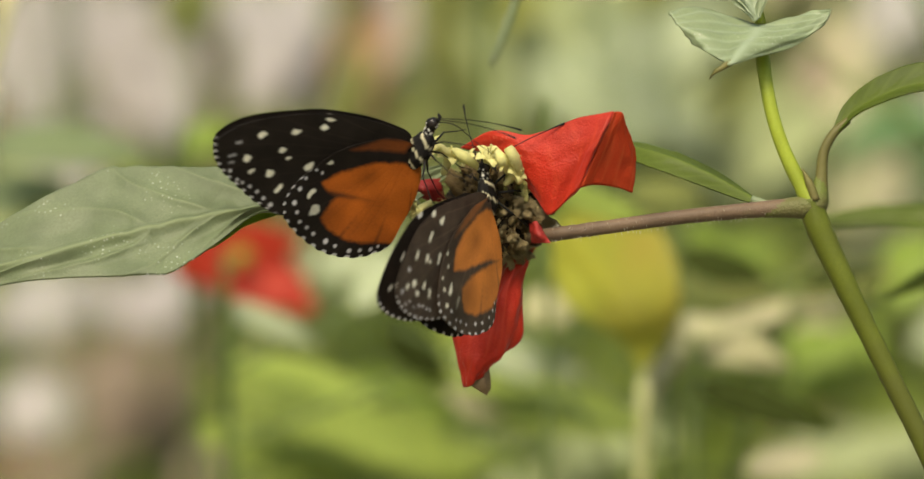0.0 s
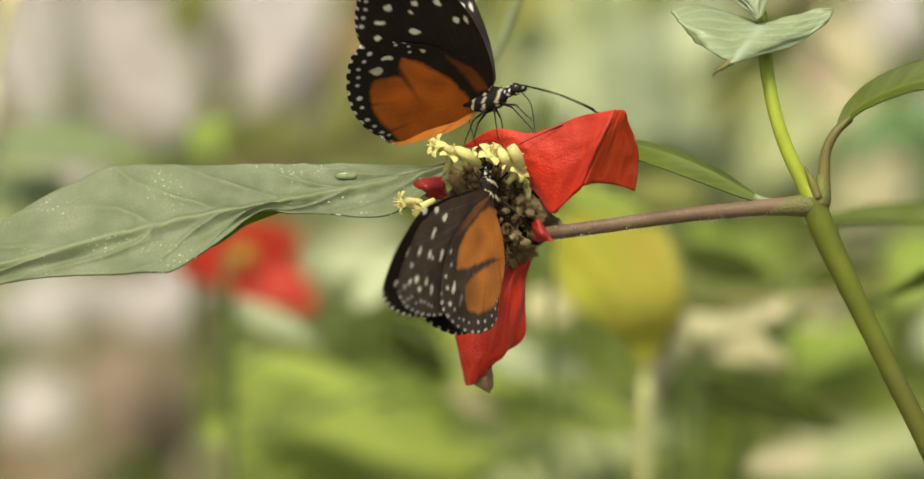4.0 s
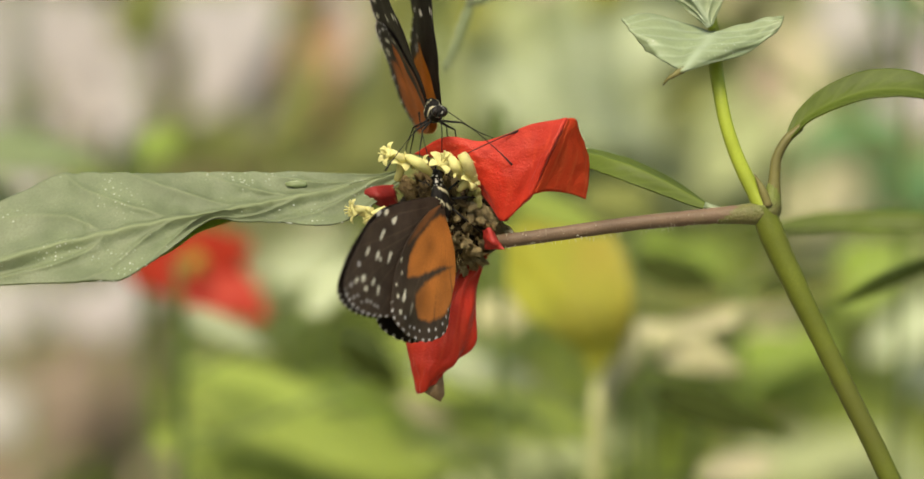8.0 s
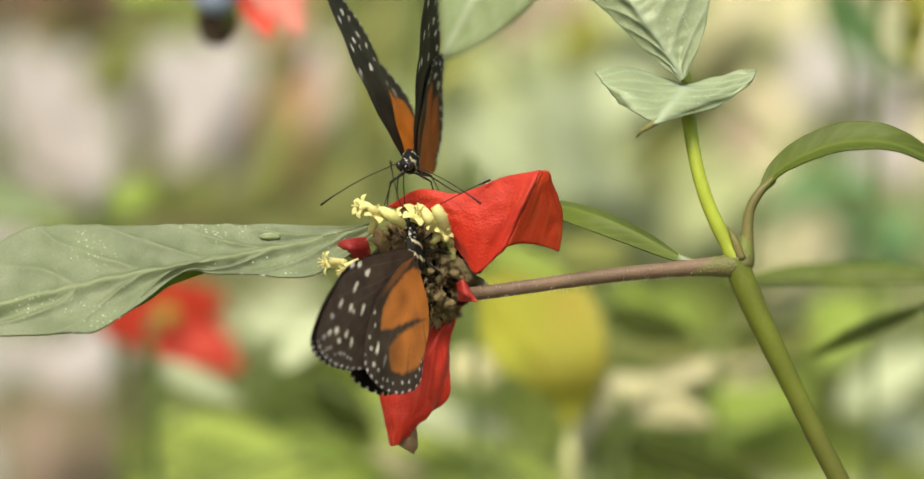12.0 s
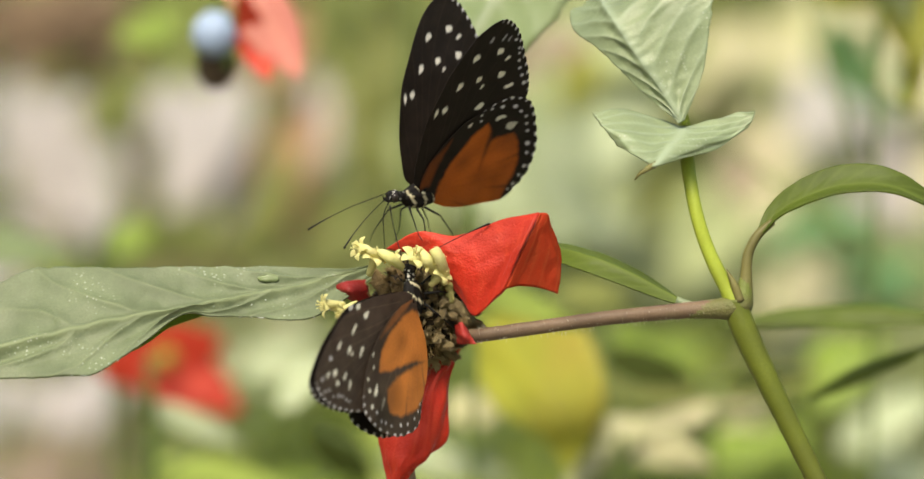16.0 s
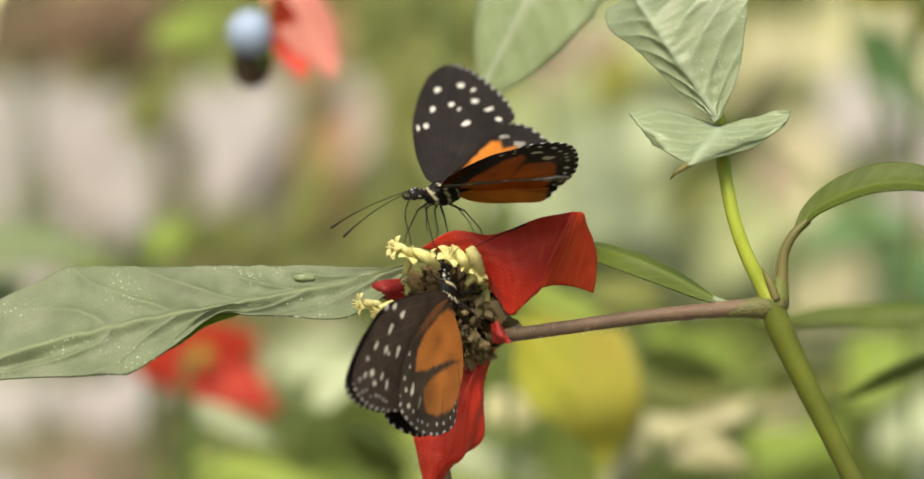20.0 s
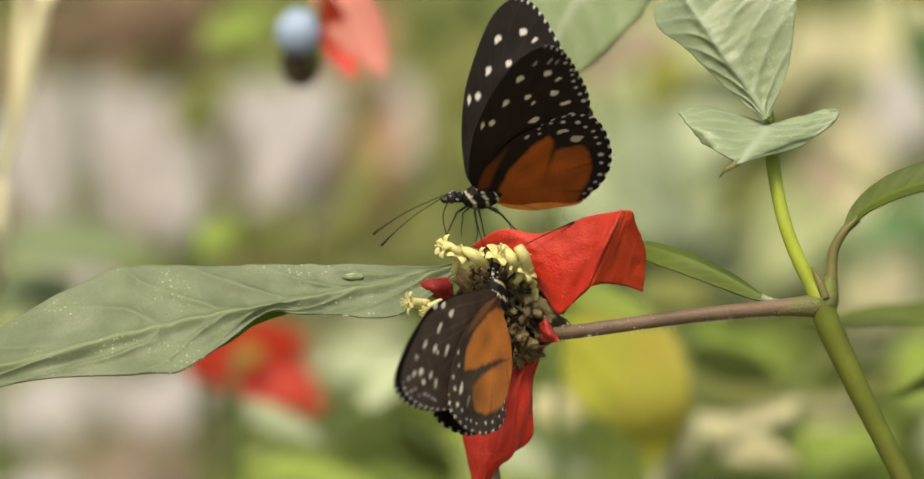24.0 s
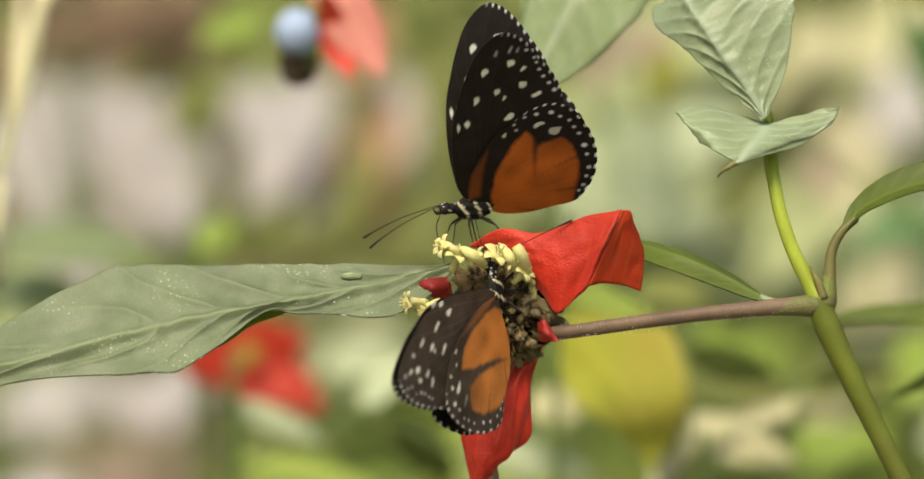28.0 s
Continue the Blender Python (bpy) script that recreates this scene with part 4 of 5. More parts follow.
# ---- the growth behind ----
G_LIGHT = material("light_green_foliage", (0.29, 0.33, 0.11), 0.6, 0.25, 12, 0.2, 200, "vein", (0.35, 0.4, 0.15), 0.35)
G_SAGE = material("sage_foliage", (0.38, 0.43, 0.205), 0.6, 0.2, 12, 0.2, 200, "vein", (0.34, 0.38, 0.2), 0.35)
G_MID = material("mid_green_foliage", (0.33, 0.415, 0.085), 0.55, 0.25, 12, 0.2, 200, "vein", (0.23, 0.31, 0.06), 0.35)
G_DARK = material("dark_green_foliage", (0.150, 0.165, 0.042), 0.6, 0.3, 12, 0.2, 200, "vein", (0.18, 0.2, 0.05), 0.25)
# dark green taken near black: the shade of gaps is put into it
G_DEEP = material("shade_dark_foliage", (0.034, 0.046, 0.009), 0.7, 0.3, 12, 0.2, 200, "vein", (0.045, 0.06, 0.012), 0.08, gloss=0.06)
G_YELLOW = material("yellow_green_leaf", (0.40, 0.41, 0.055), 0.5, 0.2, 25, 0.2, 400, "vein", (0.44, 0.42, 0.05), 0.4, second=(0.42, 0.30, 0.07))
G_EMERALD = material("emerald_foliage", (0.13, 0.26, 0.09), 0.5, 0.2, 12, 0.2, 200, "vein", (0.13, 0.32, 0.15), 0.3)
G_BARK_DARK = material("brown_bark", (0.125, 0.085, 0.05), 0.9, 0.35, 14, 0.6, 120)
G_STALK = material("pale_stalk", (0.52, 0.53, 0.24), 0.5, 0.2, 40, 0.2, 400)
G_RED = material("far_red_bract", (0.46, 0.03, 0.014), 0.6, 0.25, 40, 0.3, 400, "vein", (0.5, 0.07, 0.03), 0.2)
G_SALMON = material("salmon_bract", (0.62, 0.22, 0.17), 0.5, 0.2, 40, 0.3, 400, "vein", (0.7, 0.3, 0.22), 0.2)
G_STEM = material("thin_green_stem", (0.10, 0.14, 0.04), 0.6, 0.2, 40, 0.2, 400)
G_LIME = material("lime_foliage", (0.21, 0.30, 0.04), 0.5, 0.25, 12, 0.2, 200, "vein", (0.25, 0.33, 0.08), 0.3)
G_LEAFY = material("soft_green_leaf", (0.215, 0.275, 0.125), 0.4, 0.15, 30, 0.2, 600, "vein", (0.30, 0.35, 0.22), 0.12, gloss=0.4)
G_DRY = material("pale_withered_leaf", (0.45, 0.43, 0.415), 0.8, 0.2, 14, 0.4, 200, "vein", (0.52, 0.47, 0.43), 0.2, second=(0.40, 0.36, 0.33))
G_CREAM = material("cream_withered_leaf", (0.56, 0.53, 0.34), 0.8, 0.2, 14, 0.4, 200, "vein", (0.55, 0.5, 0.3), 0.2, second=(0.36, 0.36, 0.17))
G_RUST = material("rust_withered_leaf", (0.36, 0.22, 0.12), 0.85, 0.25, 14, 0.4, 200, "vein", (0.3, 0.2, 0.1), 0.2)
G_BROWN = material("brown_withered_leaf", (0.20, 0.15, 0.085), 0.85, 0.3, 14, 0.4, 200, "vein", (0.15, 0.11, 0.07), 0.15)
G_PALE = material("pale_grey_green_leaf", (0.40, 0.46, 0.27), 0.5, 0.15, 14, 0.2, 200, "vein", (0.46, 0.5, 0.32), 0.3)
G_OLIVE = material("olive_foliage", (0.20, 0.21, 0.025), 0.55, 0.25, 14, 0.2, 200, "vein", (0.26, 0.26, 0.04), 0.3)
G_TAUPE = material("taupe_withered_leaf", (0.27, 0.21, 0.15), 0.85, 0.25, 14, 0.4, 200, "vein", (0.3, 0.25, 0.18), 0.2)
G_DULL = material("dull_grey_green_leaf", (0.165, 0.215, 0.095), 0.55, 0.2, 14, 0.2, 200, "vein", (0.2, 0.25, 0.12), 0.2)
G_BLUE = material("blue_berry", (0.24, 0.31, 0.42), 0.5, 0.1, 80, 0.1, 400)


def understory(name, label, mat, back, leaves, stalk=None, group="", thick=0.0011, route=None):
    """A plant behind the flower: a stem from the ground and leaves on it. A leaf: u, v of base and tip, half width, turn out of the picture plane."""
    d = (FOCUS + back) / UNITS
    u0, v0 = leaves[0][:2]
    top = spot(u0, v0, back)
    step = 0.012 if back < 0.6 else 0.03
    way = [spot(u, v, back) for u, v in (route or [(u0 + 20, v0 + 300)])]
    foot = ground_below(way[0])
    plant = thing(name, foot, label, "plant", group)
    part("stem", tube([foot, *way, top], [0.002] + [thick] * (len(way) + 1), 40, 8), stalk or G_STEM, plant)
    for k, (u, v, tu, tv, w, turn) in enumerate(leaves):
        a, b = spot(u, v, back + step * (k % 8)), spot(tu, tv, back + step * (k % 8) + 0.01)
        sag = Vector((0, 0, -0.04 * (b - a).length))
        part("leaf", blade([a, a.lerp(b, 0.35) - sag, a.lerp(b, 0.7) - sag, b], w * d, turn, turn + 12, 0.42, 0.05, 0.0015, 8, 26, 7, 0.8, 0.16, 0.0006, 0.15, k * 1.7 + u * 0.01), mat, plant)
        if k:
            root = top if route else top.lerp(foot, 0.03 * k)
            part("petiole", tube([root, (root + a) / 2, a], [0.0009, 0.0009, 0.0008], 8, 6), stalk or G_STEM, plant)
    return plant


def spray(name, label, mat, back, spots_, turn=34, clump=True):
    """A plant whose leaves are given by their middles: u, v, half length, half width, slant in degrees; a clump has three smaller leaves about each."""
    leaves = []
    rng = random.Random(len(spots_) * 7 + int(back * 100))
    for u, v, half, w, slant in spots_:
        parts = ((0, 0, 1.0, 1.0, 0),)
        if clump and w > 38:
            parts = [(rng.uniform(-0.5, 0.5), rng.uniform(-0.5, 0.5), rng.uniform(0.6, 0.95), rng.uniform(0.6, 0.9), rng.uniform(-30, 30)) for _ in range(3)]
        for along, across, k, thin, off in parts:
            cu = u + (along * half * math.cos(radians(slant)) - across * w * math.sin(radians(slant))) * 0.9
            cv = v - (along * half * math.sin(radians(slant)) + across * w * math.cos(radians(slant))) * 0.9
            x, y = half * k * math.cos(radians(slant + off)), half * k * math.sin(radians(slant + off))
            leaves.append((cu - x, cv + y, cu + x, cv - y, w * thin, turn))
    return understory(name, label, mat, back, leaves)


# distinct plants just behind the flower


def yellow_plant(back):
    """A broad yellow-green leaf, narrowing down to its curved pale stalk."""
    d = (FOCUS + back) / UNITS
    foot = ground_below(spot(1090, 1000, back))
    plant = thing("understory_plant", foot, "yellow-green broad leaf on a curved pale stalk", "plant")
    part("stem", tube([foot, spot(1086, 1000, back), spot(1092, 800, back), spot(1098, 690, back), spot(1092, 628, back)], [0.002, 0.0017, 0.0016, 0.0015, 0.0012], 40, 8), G_STALK, plant)
    part("leaf", blade([spot(1091, 628, back), spot(1083, 592, back), spot(1064, 548, back - 0.004), spot(1038, 503, back), spot(1004, 458, back + 0.01), spot(964, 418, back + 0.02), spot(925, 388, back + 0.03)], 0.02, 18, 18, 0.5, 0.05, 0.001, 8, 40, 10, 0.8, 0.16, 0.0006, 0.1, 3.0,
        [2 * d, 48 * d, 100 * d, 132 * d, 126 * d, 82 * d, 0], [2 * d, 16 * d, 36 * d, 58 * d, 74 * d, 60 * d, 0]), G_YELLOW, plant, "broad yellow-green leaf browning towards its base")
    part("side_stem", tube([spot(1088, 860, back + 0.01), spot(1093, 760, back + 0.015), spot(1104, 668, back + 0.02), spot(1134, 612, back + 0.025), spot(1182, 582, back + 0.03), spot(1250, 560, back + 0.04), spot(1330, 534, back + 0.05), spot(1430, 510, back + 0.06)], [0.0017, 0.002, 0.0026, 0.0040, 0.0038, 0.0028, 0.0024, 0.0012], 40, 8), G_CREAM, plant, "bent pale side stalk")
    part("side_root", tube([spot(1088, 862, back + 0.01), spot(1088, 890, back + 0.006), spot(1088, 930, back)], [0.0018, 0.0017, 0.0016], 10, 8), G_STALK, plant)


yellow_plant(0.28)
understory("understory_plant", "green plant with a level narrow leaf", M_LEAF_FRESH, 0.10, [(1760, 374, 1345, 384, 26, -55), (1690, 425, 1505, 508, 17, -50)], None, "", 0.0011, [(1900, 900), (1860, 500)])
understory("understory_plant", "hanging light green leaf with a long drip tip", G_LEAFY, 0.05, [(1075, -345, 878, 0, 122, -42), (940, -330, 886, -30, 40, -8), (897, -45, 840, 112, 13, -85)], None, "", 0.0015, [(2100, 600), (1900, -200), (1400, -440)])
spray("understory_plant", "plant with long mid green leaves", G_MID, 0.36, [(585, 715, 240, 80, -24), (930, 700, 170, 60, -12), (480, 770, 150, 50, -15), (720, 800, 200, 40, 5)], 34, False)
spray("understory_plant", "bright green leaf above a yellowing one", G_MID, 0.23, [(1008, 348, 105, 32, -22), (960, 335, 70, 26, -30)], 34, False)
# leaves set in the dark gaps; their colour holds the shade there
spray("understory_plant", "plant with dark green leaves, blackened to hold the shade of gaps", G_DEEP, 0.29, [(1290, 694, 135, 40, -18), (704, 594, 74, 46, -40), (1228, 456, 80, 40, -14), (1425, 474, 70, 20, 10), (1330, 560, 50, 12, 40)], 34, False)
spray("understory_plant", "plant with dull green leaves", G_DARK, 0.42, [(1420, 490, 110, 36, 15), (1130, 330, 70, 40, 0), (1240, 500, 110, 40, -10)], 34, False)
spray("understory_plant", "plant with pale grey-green leaves", G_PALE, 0.33, [(455, 552, 90, 26, -24), (640, 480, 60, 34, 50), (880, 620, 110, 36, -8)], 30, False)
spray("understory_plant", "plant with bright green young leaves", G_LIME, 0.5, [(345, 235, 50, 36, 30), (1560, 470, 80, 60, 40), (690, 690, 110, 34, -30), (1395, 610, 110, 56, 20), (1250, 420, 90, 40, -10), (382, -121, 60, 36, 20)])
spray("understory_plant", "plant with broad sage-green leaves", G_SAGE, 1.0, [(1000, 130, 190, 120, -35), (920, 640, 150, 70, -10), (1000, 780, 150, 70, 10), (880, 800, 120, 60, -20), (1160, 230, 160, 90, 15), (1500, 770, 190, 70, 10), (1460, 800, 150, 50, 0), (1060, -60, 180, 100, 30), (1330, 250, 120, 90, 60), (1130, 150, 120, 80, 20), (1210, 60, 110, 70, 50), (20, 320, 110, 60, 60), (1080, 260, 150, 90, 0), (960, 220, 130, 80, -30), (1260, 320, 140, 80, 10), (1200, -60, 120, 90, 40)])
spray("understory_plant", "plant with emerald green leaves", G_EMERALD, 1.3, [(1510, 235, 110, 45, 15), (1570, -100, 90, 66, -70), (1600, -40, 90, 50, -60), (1650, 300, 100, 50, 10)])
spray("understory_plant", "branch with narrow olive leaves", G_OLIVE, 0.3, [(1650, -120, 100, 18, -58), (1690, -90, 110, 26, 80), (1560, -172, 60, 20, -10), (1250, -90, 60, 30, 70)], 30, False)
spray("understory_plant", "plant with broad pale leaves", G_PALE, 0.95, [(1040, 180, 170, 100, -20), (1110, 80, 150, 90, 20), (950, 60, 110, 70, -40), (600, 440, 90, 50, 30)], 30, False)
spray("understory_plant", "plant with dark olive leaves", G_DARK, 1.1, [(600, 150, 120, 50, 75), (380, 150, 120, 30, 85), (700, 200, 110, 90, 60), (830, 110, 170, 26, -52), (640, 270, 90, 60, 0), (760, 20, 100, 60, 70), (770, -70, 90, 50, 60), (560, 260, 90, 20, 80), (330, 30, 60, 90, 80)])
spray("withered_plant", "shrub with pale pinkish withered leaves", G_DRY, 1.7, [(232, 110, 130, 88, 80), (62, 95, 140, 82, 70), (480, 120, 150, 84, 78), (400, 45, 90, 56, 100), (150, 30, 100, 60, 90), (300, 190, 90, 55, 60), (165, 250, 100, 50, 40), (660, 40, 90, 50, 80), (1546, 10, 100, 66, 60), (1610, 90, 90, 60, -40), (1640, 190, 90, 60, -30)], 8)
spray("withered_plant", "low shrub with pale withered leaves", G_DRY, 1.6, [(50, 685, 80, 62, 60), (135, 540, 95, 70, 20), (245, 530, 85, 60, 60), (300, 480, 80, 50, 30), (60, 520, 90, 60, 10)], 8)
spray("withered_plant", "shrub with dark brown withered leaves", G_BARK_DARK, 1.2, [(240, -130, 130, 60, 10), (225, -85, 110, 50, 15), (130, -110, 90, 60, 60), (20, -110, 80, 50, 70), (300, -60, 90, 30, 30), (20, 800, 90, 40, 10)], 20)
spray("withered_plant", "small brown-leaved shrub among the green", G_TAUPE, 0.9, [(1062, -95, 60, 44, 20), (1010, -60, 50, 36, 60), (1390, 120, 60, 34, 60)], 20)
spray("understory_plant", "plant with soft pale green leaves", G_PALE, 0.7, [(1640, 545, 100, 44, 30), (1700, 655, 110, 50, -20)], 30, False)
spray("understory_plant", "plant with small olive leaves", G_OLIVE, 0.85, [(1118, -36, 60, 44, 60), (900, 0, 60, 40, 40), (1240, 170, 60, 30, 70)], 30)
spray("withered_plant", "shrub with taupe withered leaves", G_TAUPE, 1.5, [(200, 640, 120, 60, 60), (290, 700, 110, 50, 80), (170, 760, 120, 50, 20), (320, 600, 90, 40, 80), (120, 620, 80, 40, 0), (330, 790, 90, 40, 70), (90, 800, 100, 50, 10)], 12)
spray("withered_plant", "shrub with cream and yellowish withered leaves", G_CREAM, 1.8, [(640, 470, 100, 70, 40), (1350, 515, 130, 50, 12), (1530, 50, 120, 90, 50), (1440, 130, 120, 80, 70), (700, 40, 100, 70, 85), (1490, 330, 110, 70, 20), (1480, 440, 90, 55, 20), (560, 540, 80, 50, 20), (1640, 160, 120, 80, 40), (1560, -60, 120, 80, 70), (1670, -30, 120, 80, 40), (1480, -130, 110, 70, 60), (1350, -60, 100, 60, 80), (800, 560, 80, 50, 30), (560, 430, 110, 60, 20), (520, 400, 80, 50, 60)])
spray("withered_plant", "shrub with reddish-brown withered leaves", G_RUST, 1.65, [(622, 90, 150, 50, 85), (620, 250, 90, 40, 80), (600, -60, 90, 50, 80)])
spray("withered_plant", "shrub with dark brown leaves", G_BROWN, 1.9, [(20, 790, 90, 50, 10), (370, 740, 100, 40, 60), (216, -120, 120, 70, 20), (20, -60, 120, 60, 20), (1390, 190, 60, 40, 60), (330, 330, 160, 40, 0), (330, 130, 90, 40, 85), (160, 240, 110, 40, 20), (-10, 200, 90, 50, 60), (560, 300, 90, 50, 20), (380, 640, 110, 30, 80), (1350, 745, 90, 40, 10), (1420, 200, 60, 36, 70)])


understory("dry_stalk", "pale dry stalks leaning among the leaves", G_CREAM, 0.20, [(-14, 140, -30, 200, 8, 10), (52, -150, 72, -250, 18, 10), (20, 20, 66, -230, 12, -20), (6, 40, 22, -220, 10, 15)], G_CREAM, "", 0.0028, [(-40, 700), (-25, 300)])
spray("understory_plant", "plant with a broad dull grey-green leaf", G_DULL, 0.42, [(105, 255, 150, 48, -4), (20, 330, 90, 50, 10)], 34, False)


spray("withered_plant", "low shrub with cream withered leaves", G_CREAM, 0.31, [(1225, 588, 115, 40, -16), (1290, 540, 120, 16, 12), (1330, 790, 70, 30, 10), (935, 525, 50, 38, 10), (800, 690, 50, 24, -20)], 20, False)


def red_flower(u, v, back):
    """A second red flower head, out of focus."""
    foot = ground_below(spot(u - 60, v + 200, back))
    plant = thing("red_flower", foot, "red-bracted flower head with a yellow centre", "flower")
    c = spot(u, v, back)
    part("stem", tube([foot, foot.lerp(c, 0.5), c], [0.003, 0.002, 0.0012], 20, 8), G_STEM, plant)
    part("bract", blade([spot(u - 60, v - 55, back), spot(u + 20, v + 5, back), spot(u + 115, v + 72, back)], 0.0110, 10, 15, 0.5), G_RED, plant)
    part("bract", blade([spot(u + 90, v - 50, back - 0.004), spot(u - 20, v - 20, back), spot(u - 125, v + 5, back)], 0.0133, 10, 20, 0.5), G_RED, plant)
    part("bract", blade([spot(u - 60, v - 20, back + 0.004), spot(u + 10, v + 20, back), spot(u + 100, v + 20, back)], 0.0116, 15, 15, 0.5), G_RED, plant)
    part("floret_head", ball(spot(u - 10, v - 20, back - 0.008), 0.0042, 0.0035, 0.004, 0.3, 2), G_YELLOW, plant, "rounded yellow floret head")


red_flower(418, 455, 0.45)


def berry_flower(u, v, back):
    foot = ground_below(spot(u + 250, v + 400, back))
    plant = thing("berry_spray", foot, "salmon-red bracts with one pale blue berry", "flower")
    c = spot(u + 20, v + 60, back)
    part("stem", tube([foot, spot(u + 330, v - 200, back + 0.3), spot(u + 150, v - 260, back + 0.05), spot(u + 60, v - 150, back), c], [0.003, 0.002, 0.0015, 0.001, 0.001], 40, 8), G_STEM, plant)
    part("berry", ball(spot(u, v, back), 0.0064, 0.006, 0.0064, 0.05, 3), G_BLUE, plant, "pale blue berry")
    part("calyx", ball(spot(u + 4, v + 54, back + 0.006), 0.0060, 0.005, 0.0068, 0.2, 2), M_CORE, plant, "dark dried calyx")
    part("bract", blade([spot(u + 20, v - 150, back + 0.004), spot(u + 65, v - 60, back), spot(u + 108, v + 5, back), spot(u + 146, v + 76, back)], 0.0078, 10, 10, 0.5), G_SALMON, plant, "salmon bract")
    part("bract", blade([spot(u + 45, v - 70, back - 0.006), spot(u + 66, v + 10, back), spot(u + 92, v + 80, back - 0.004)], 0.0046, 10, 10, 0.5), G_RED, plant)


berry_flower(490, -114, 0.18)


def leaf_quad(c, rng, size):
    """A small folded leaf of six faces."""
    e = Euler((rng.uniform(0, 6.3), rng.uniform(0, 6.3), rng.uniform(0, 6.3))).to_matrix()
    s = size * rng.uniform(0.6, 1.3)
    pts = [(0, 0, 0), (0.3, 0.28, 0.08), (0.7, 0.24, 0.08), (1, 0, -0.05), (0.7, -0.24, 0.08), (0.3, -0.28, 0.08), (0.5, 0, -0.04)]
    return [Vector(c) + e @ (Vector(p) * s) for p in pts], [(0, 6, 1), (1, 6, 2), (2, 6, 3), (3, 6, 4), (4, 6, 5), (5, 6, 0)]



def thicket(name, label, mat, u, v, back, ru, rv, count, size, seed):
    """A bush: crossing stems from the ground and a cloud of separate leaves."""
    d = (FOCUS + back) / UNITS
    c = spot(u, v, back)
    foot = ground_below(c)
    bush = thing(name, foot, label, "bush")
    rng = random.Random(seed)
    for k in range(4):
        tip = c + Vector((rng.uniform(-0.5, 0.5) * ru * d, rng.uniform(-0.1, 0.1), rng.uniform(-0.2, 0.6) * rv * d))
        part("stem", tube([foot + Vector((rng.uniform(-0.05, 0.05), 0, 0)), foot.lerp(tip, 0.6), tip], [0.008, 0.006, 0.002], 14, 6), G_BARK_DARK, bush)
    cloud = [leaf_quad(c + Vector((rng.gauss(0, 0.5) * ru * d, rng.gauss(0, 0.14), rng.gauss(0, 0.5) * rv * d)), rng, size) for _ in range(count)]
    tagged(part("foliage", join(*cloud), mat, bush), kind="stuff")


thicket("bush", "light olive leafy bush", G_LIGHT, 1000, 150, 2.2, 420, 420, 500, 0.11, 1)
thicket("bush", "sage green leafy bush", G_SAGE, 1350, 450, 2.6, 420, 500, 500, 0.12, 2)
thicket("bush", "mid green leafy bush", G_MID, 800, 750, 2.0, 700, 260, 500, 0.11, 3)
thicket("bush", "pale grey-green leafy bush", G_SAGE, 1400, 0, 3.0, 500, 300, 400, 0.14, 4)
thicket("bush", "olive green leafy bush", G_LIGHT, 700, 250, 2.8, 300, 400, 260, 0.12, 5)
thicket("bush", "dull olive green leafy bush", G_LIGHT, 100, 300, 3.4, 500, 500, 350, 0.12, 6)


def hedge():
    """The far edge of the clearing: a broad bank of leaves."""
    rng = random.Random(21)
    bank = new("hedge")
    tagged(bank, "far bank of mixed green foliage round the clearing", "hedge", kind="structure")
    for k, mat in enumerate((G_LIGHT, G_SAGE, G_MID, G_DARK)):
        cloud = []
        for q in range(2600):
            a = rng.gauss(0, 1.0) if q % 2 else rng.uniform(-math.pi, math.pi)
            r = rng.uniform(5.5, 8.0)
            cloud.append(leaf_quad((math.sin(a) * r, math.cos(a) * r, rng.uniform(0, 1) ** 1.3 * 3.2), rng, 0.32))
        g = join(*cloud)
        ob = new("foliage", mesh_of("foliage", g[0], g[1], mat))
        ob.parent = bank
        tagged(ob, kind="stuff")


hedge()

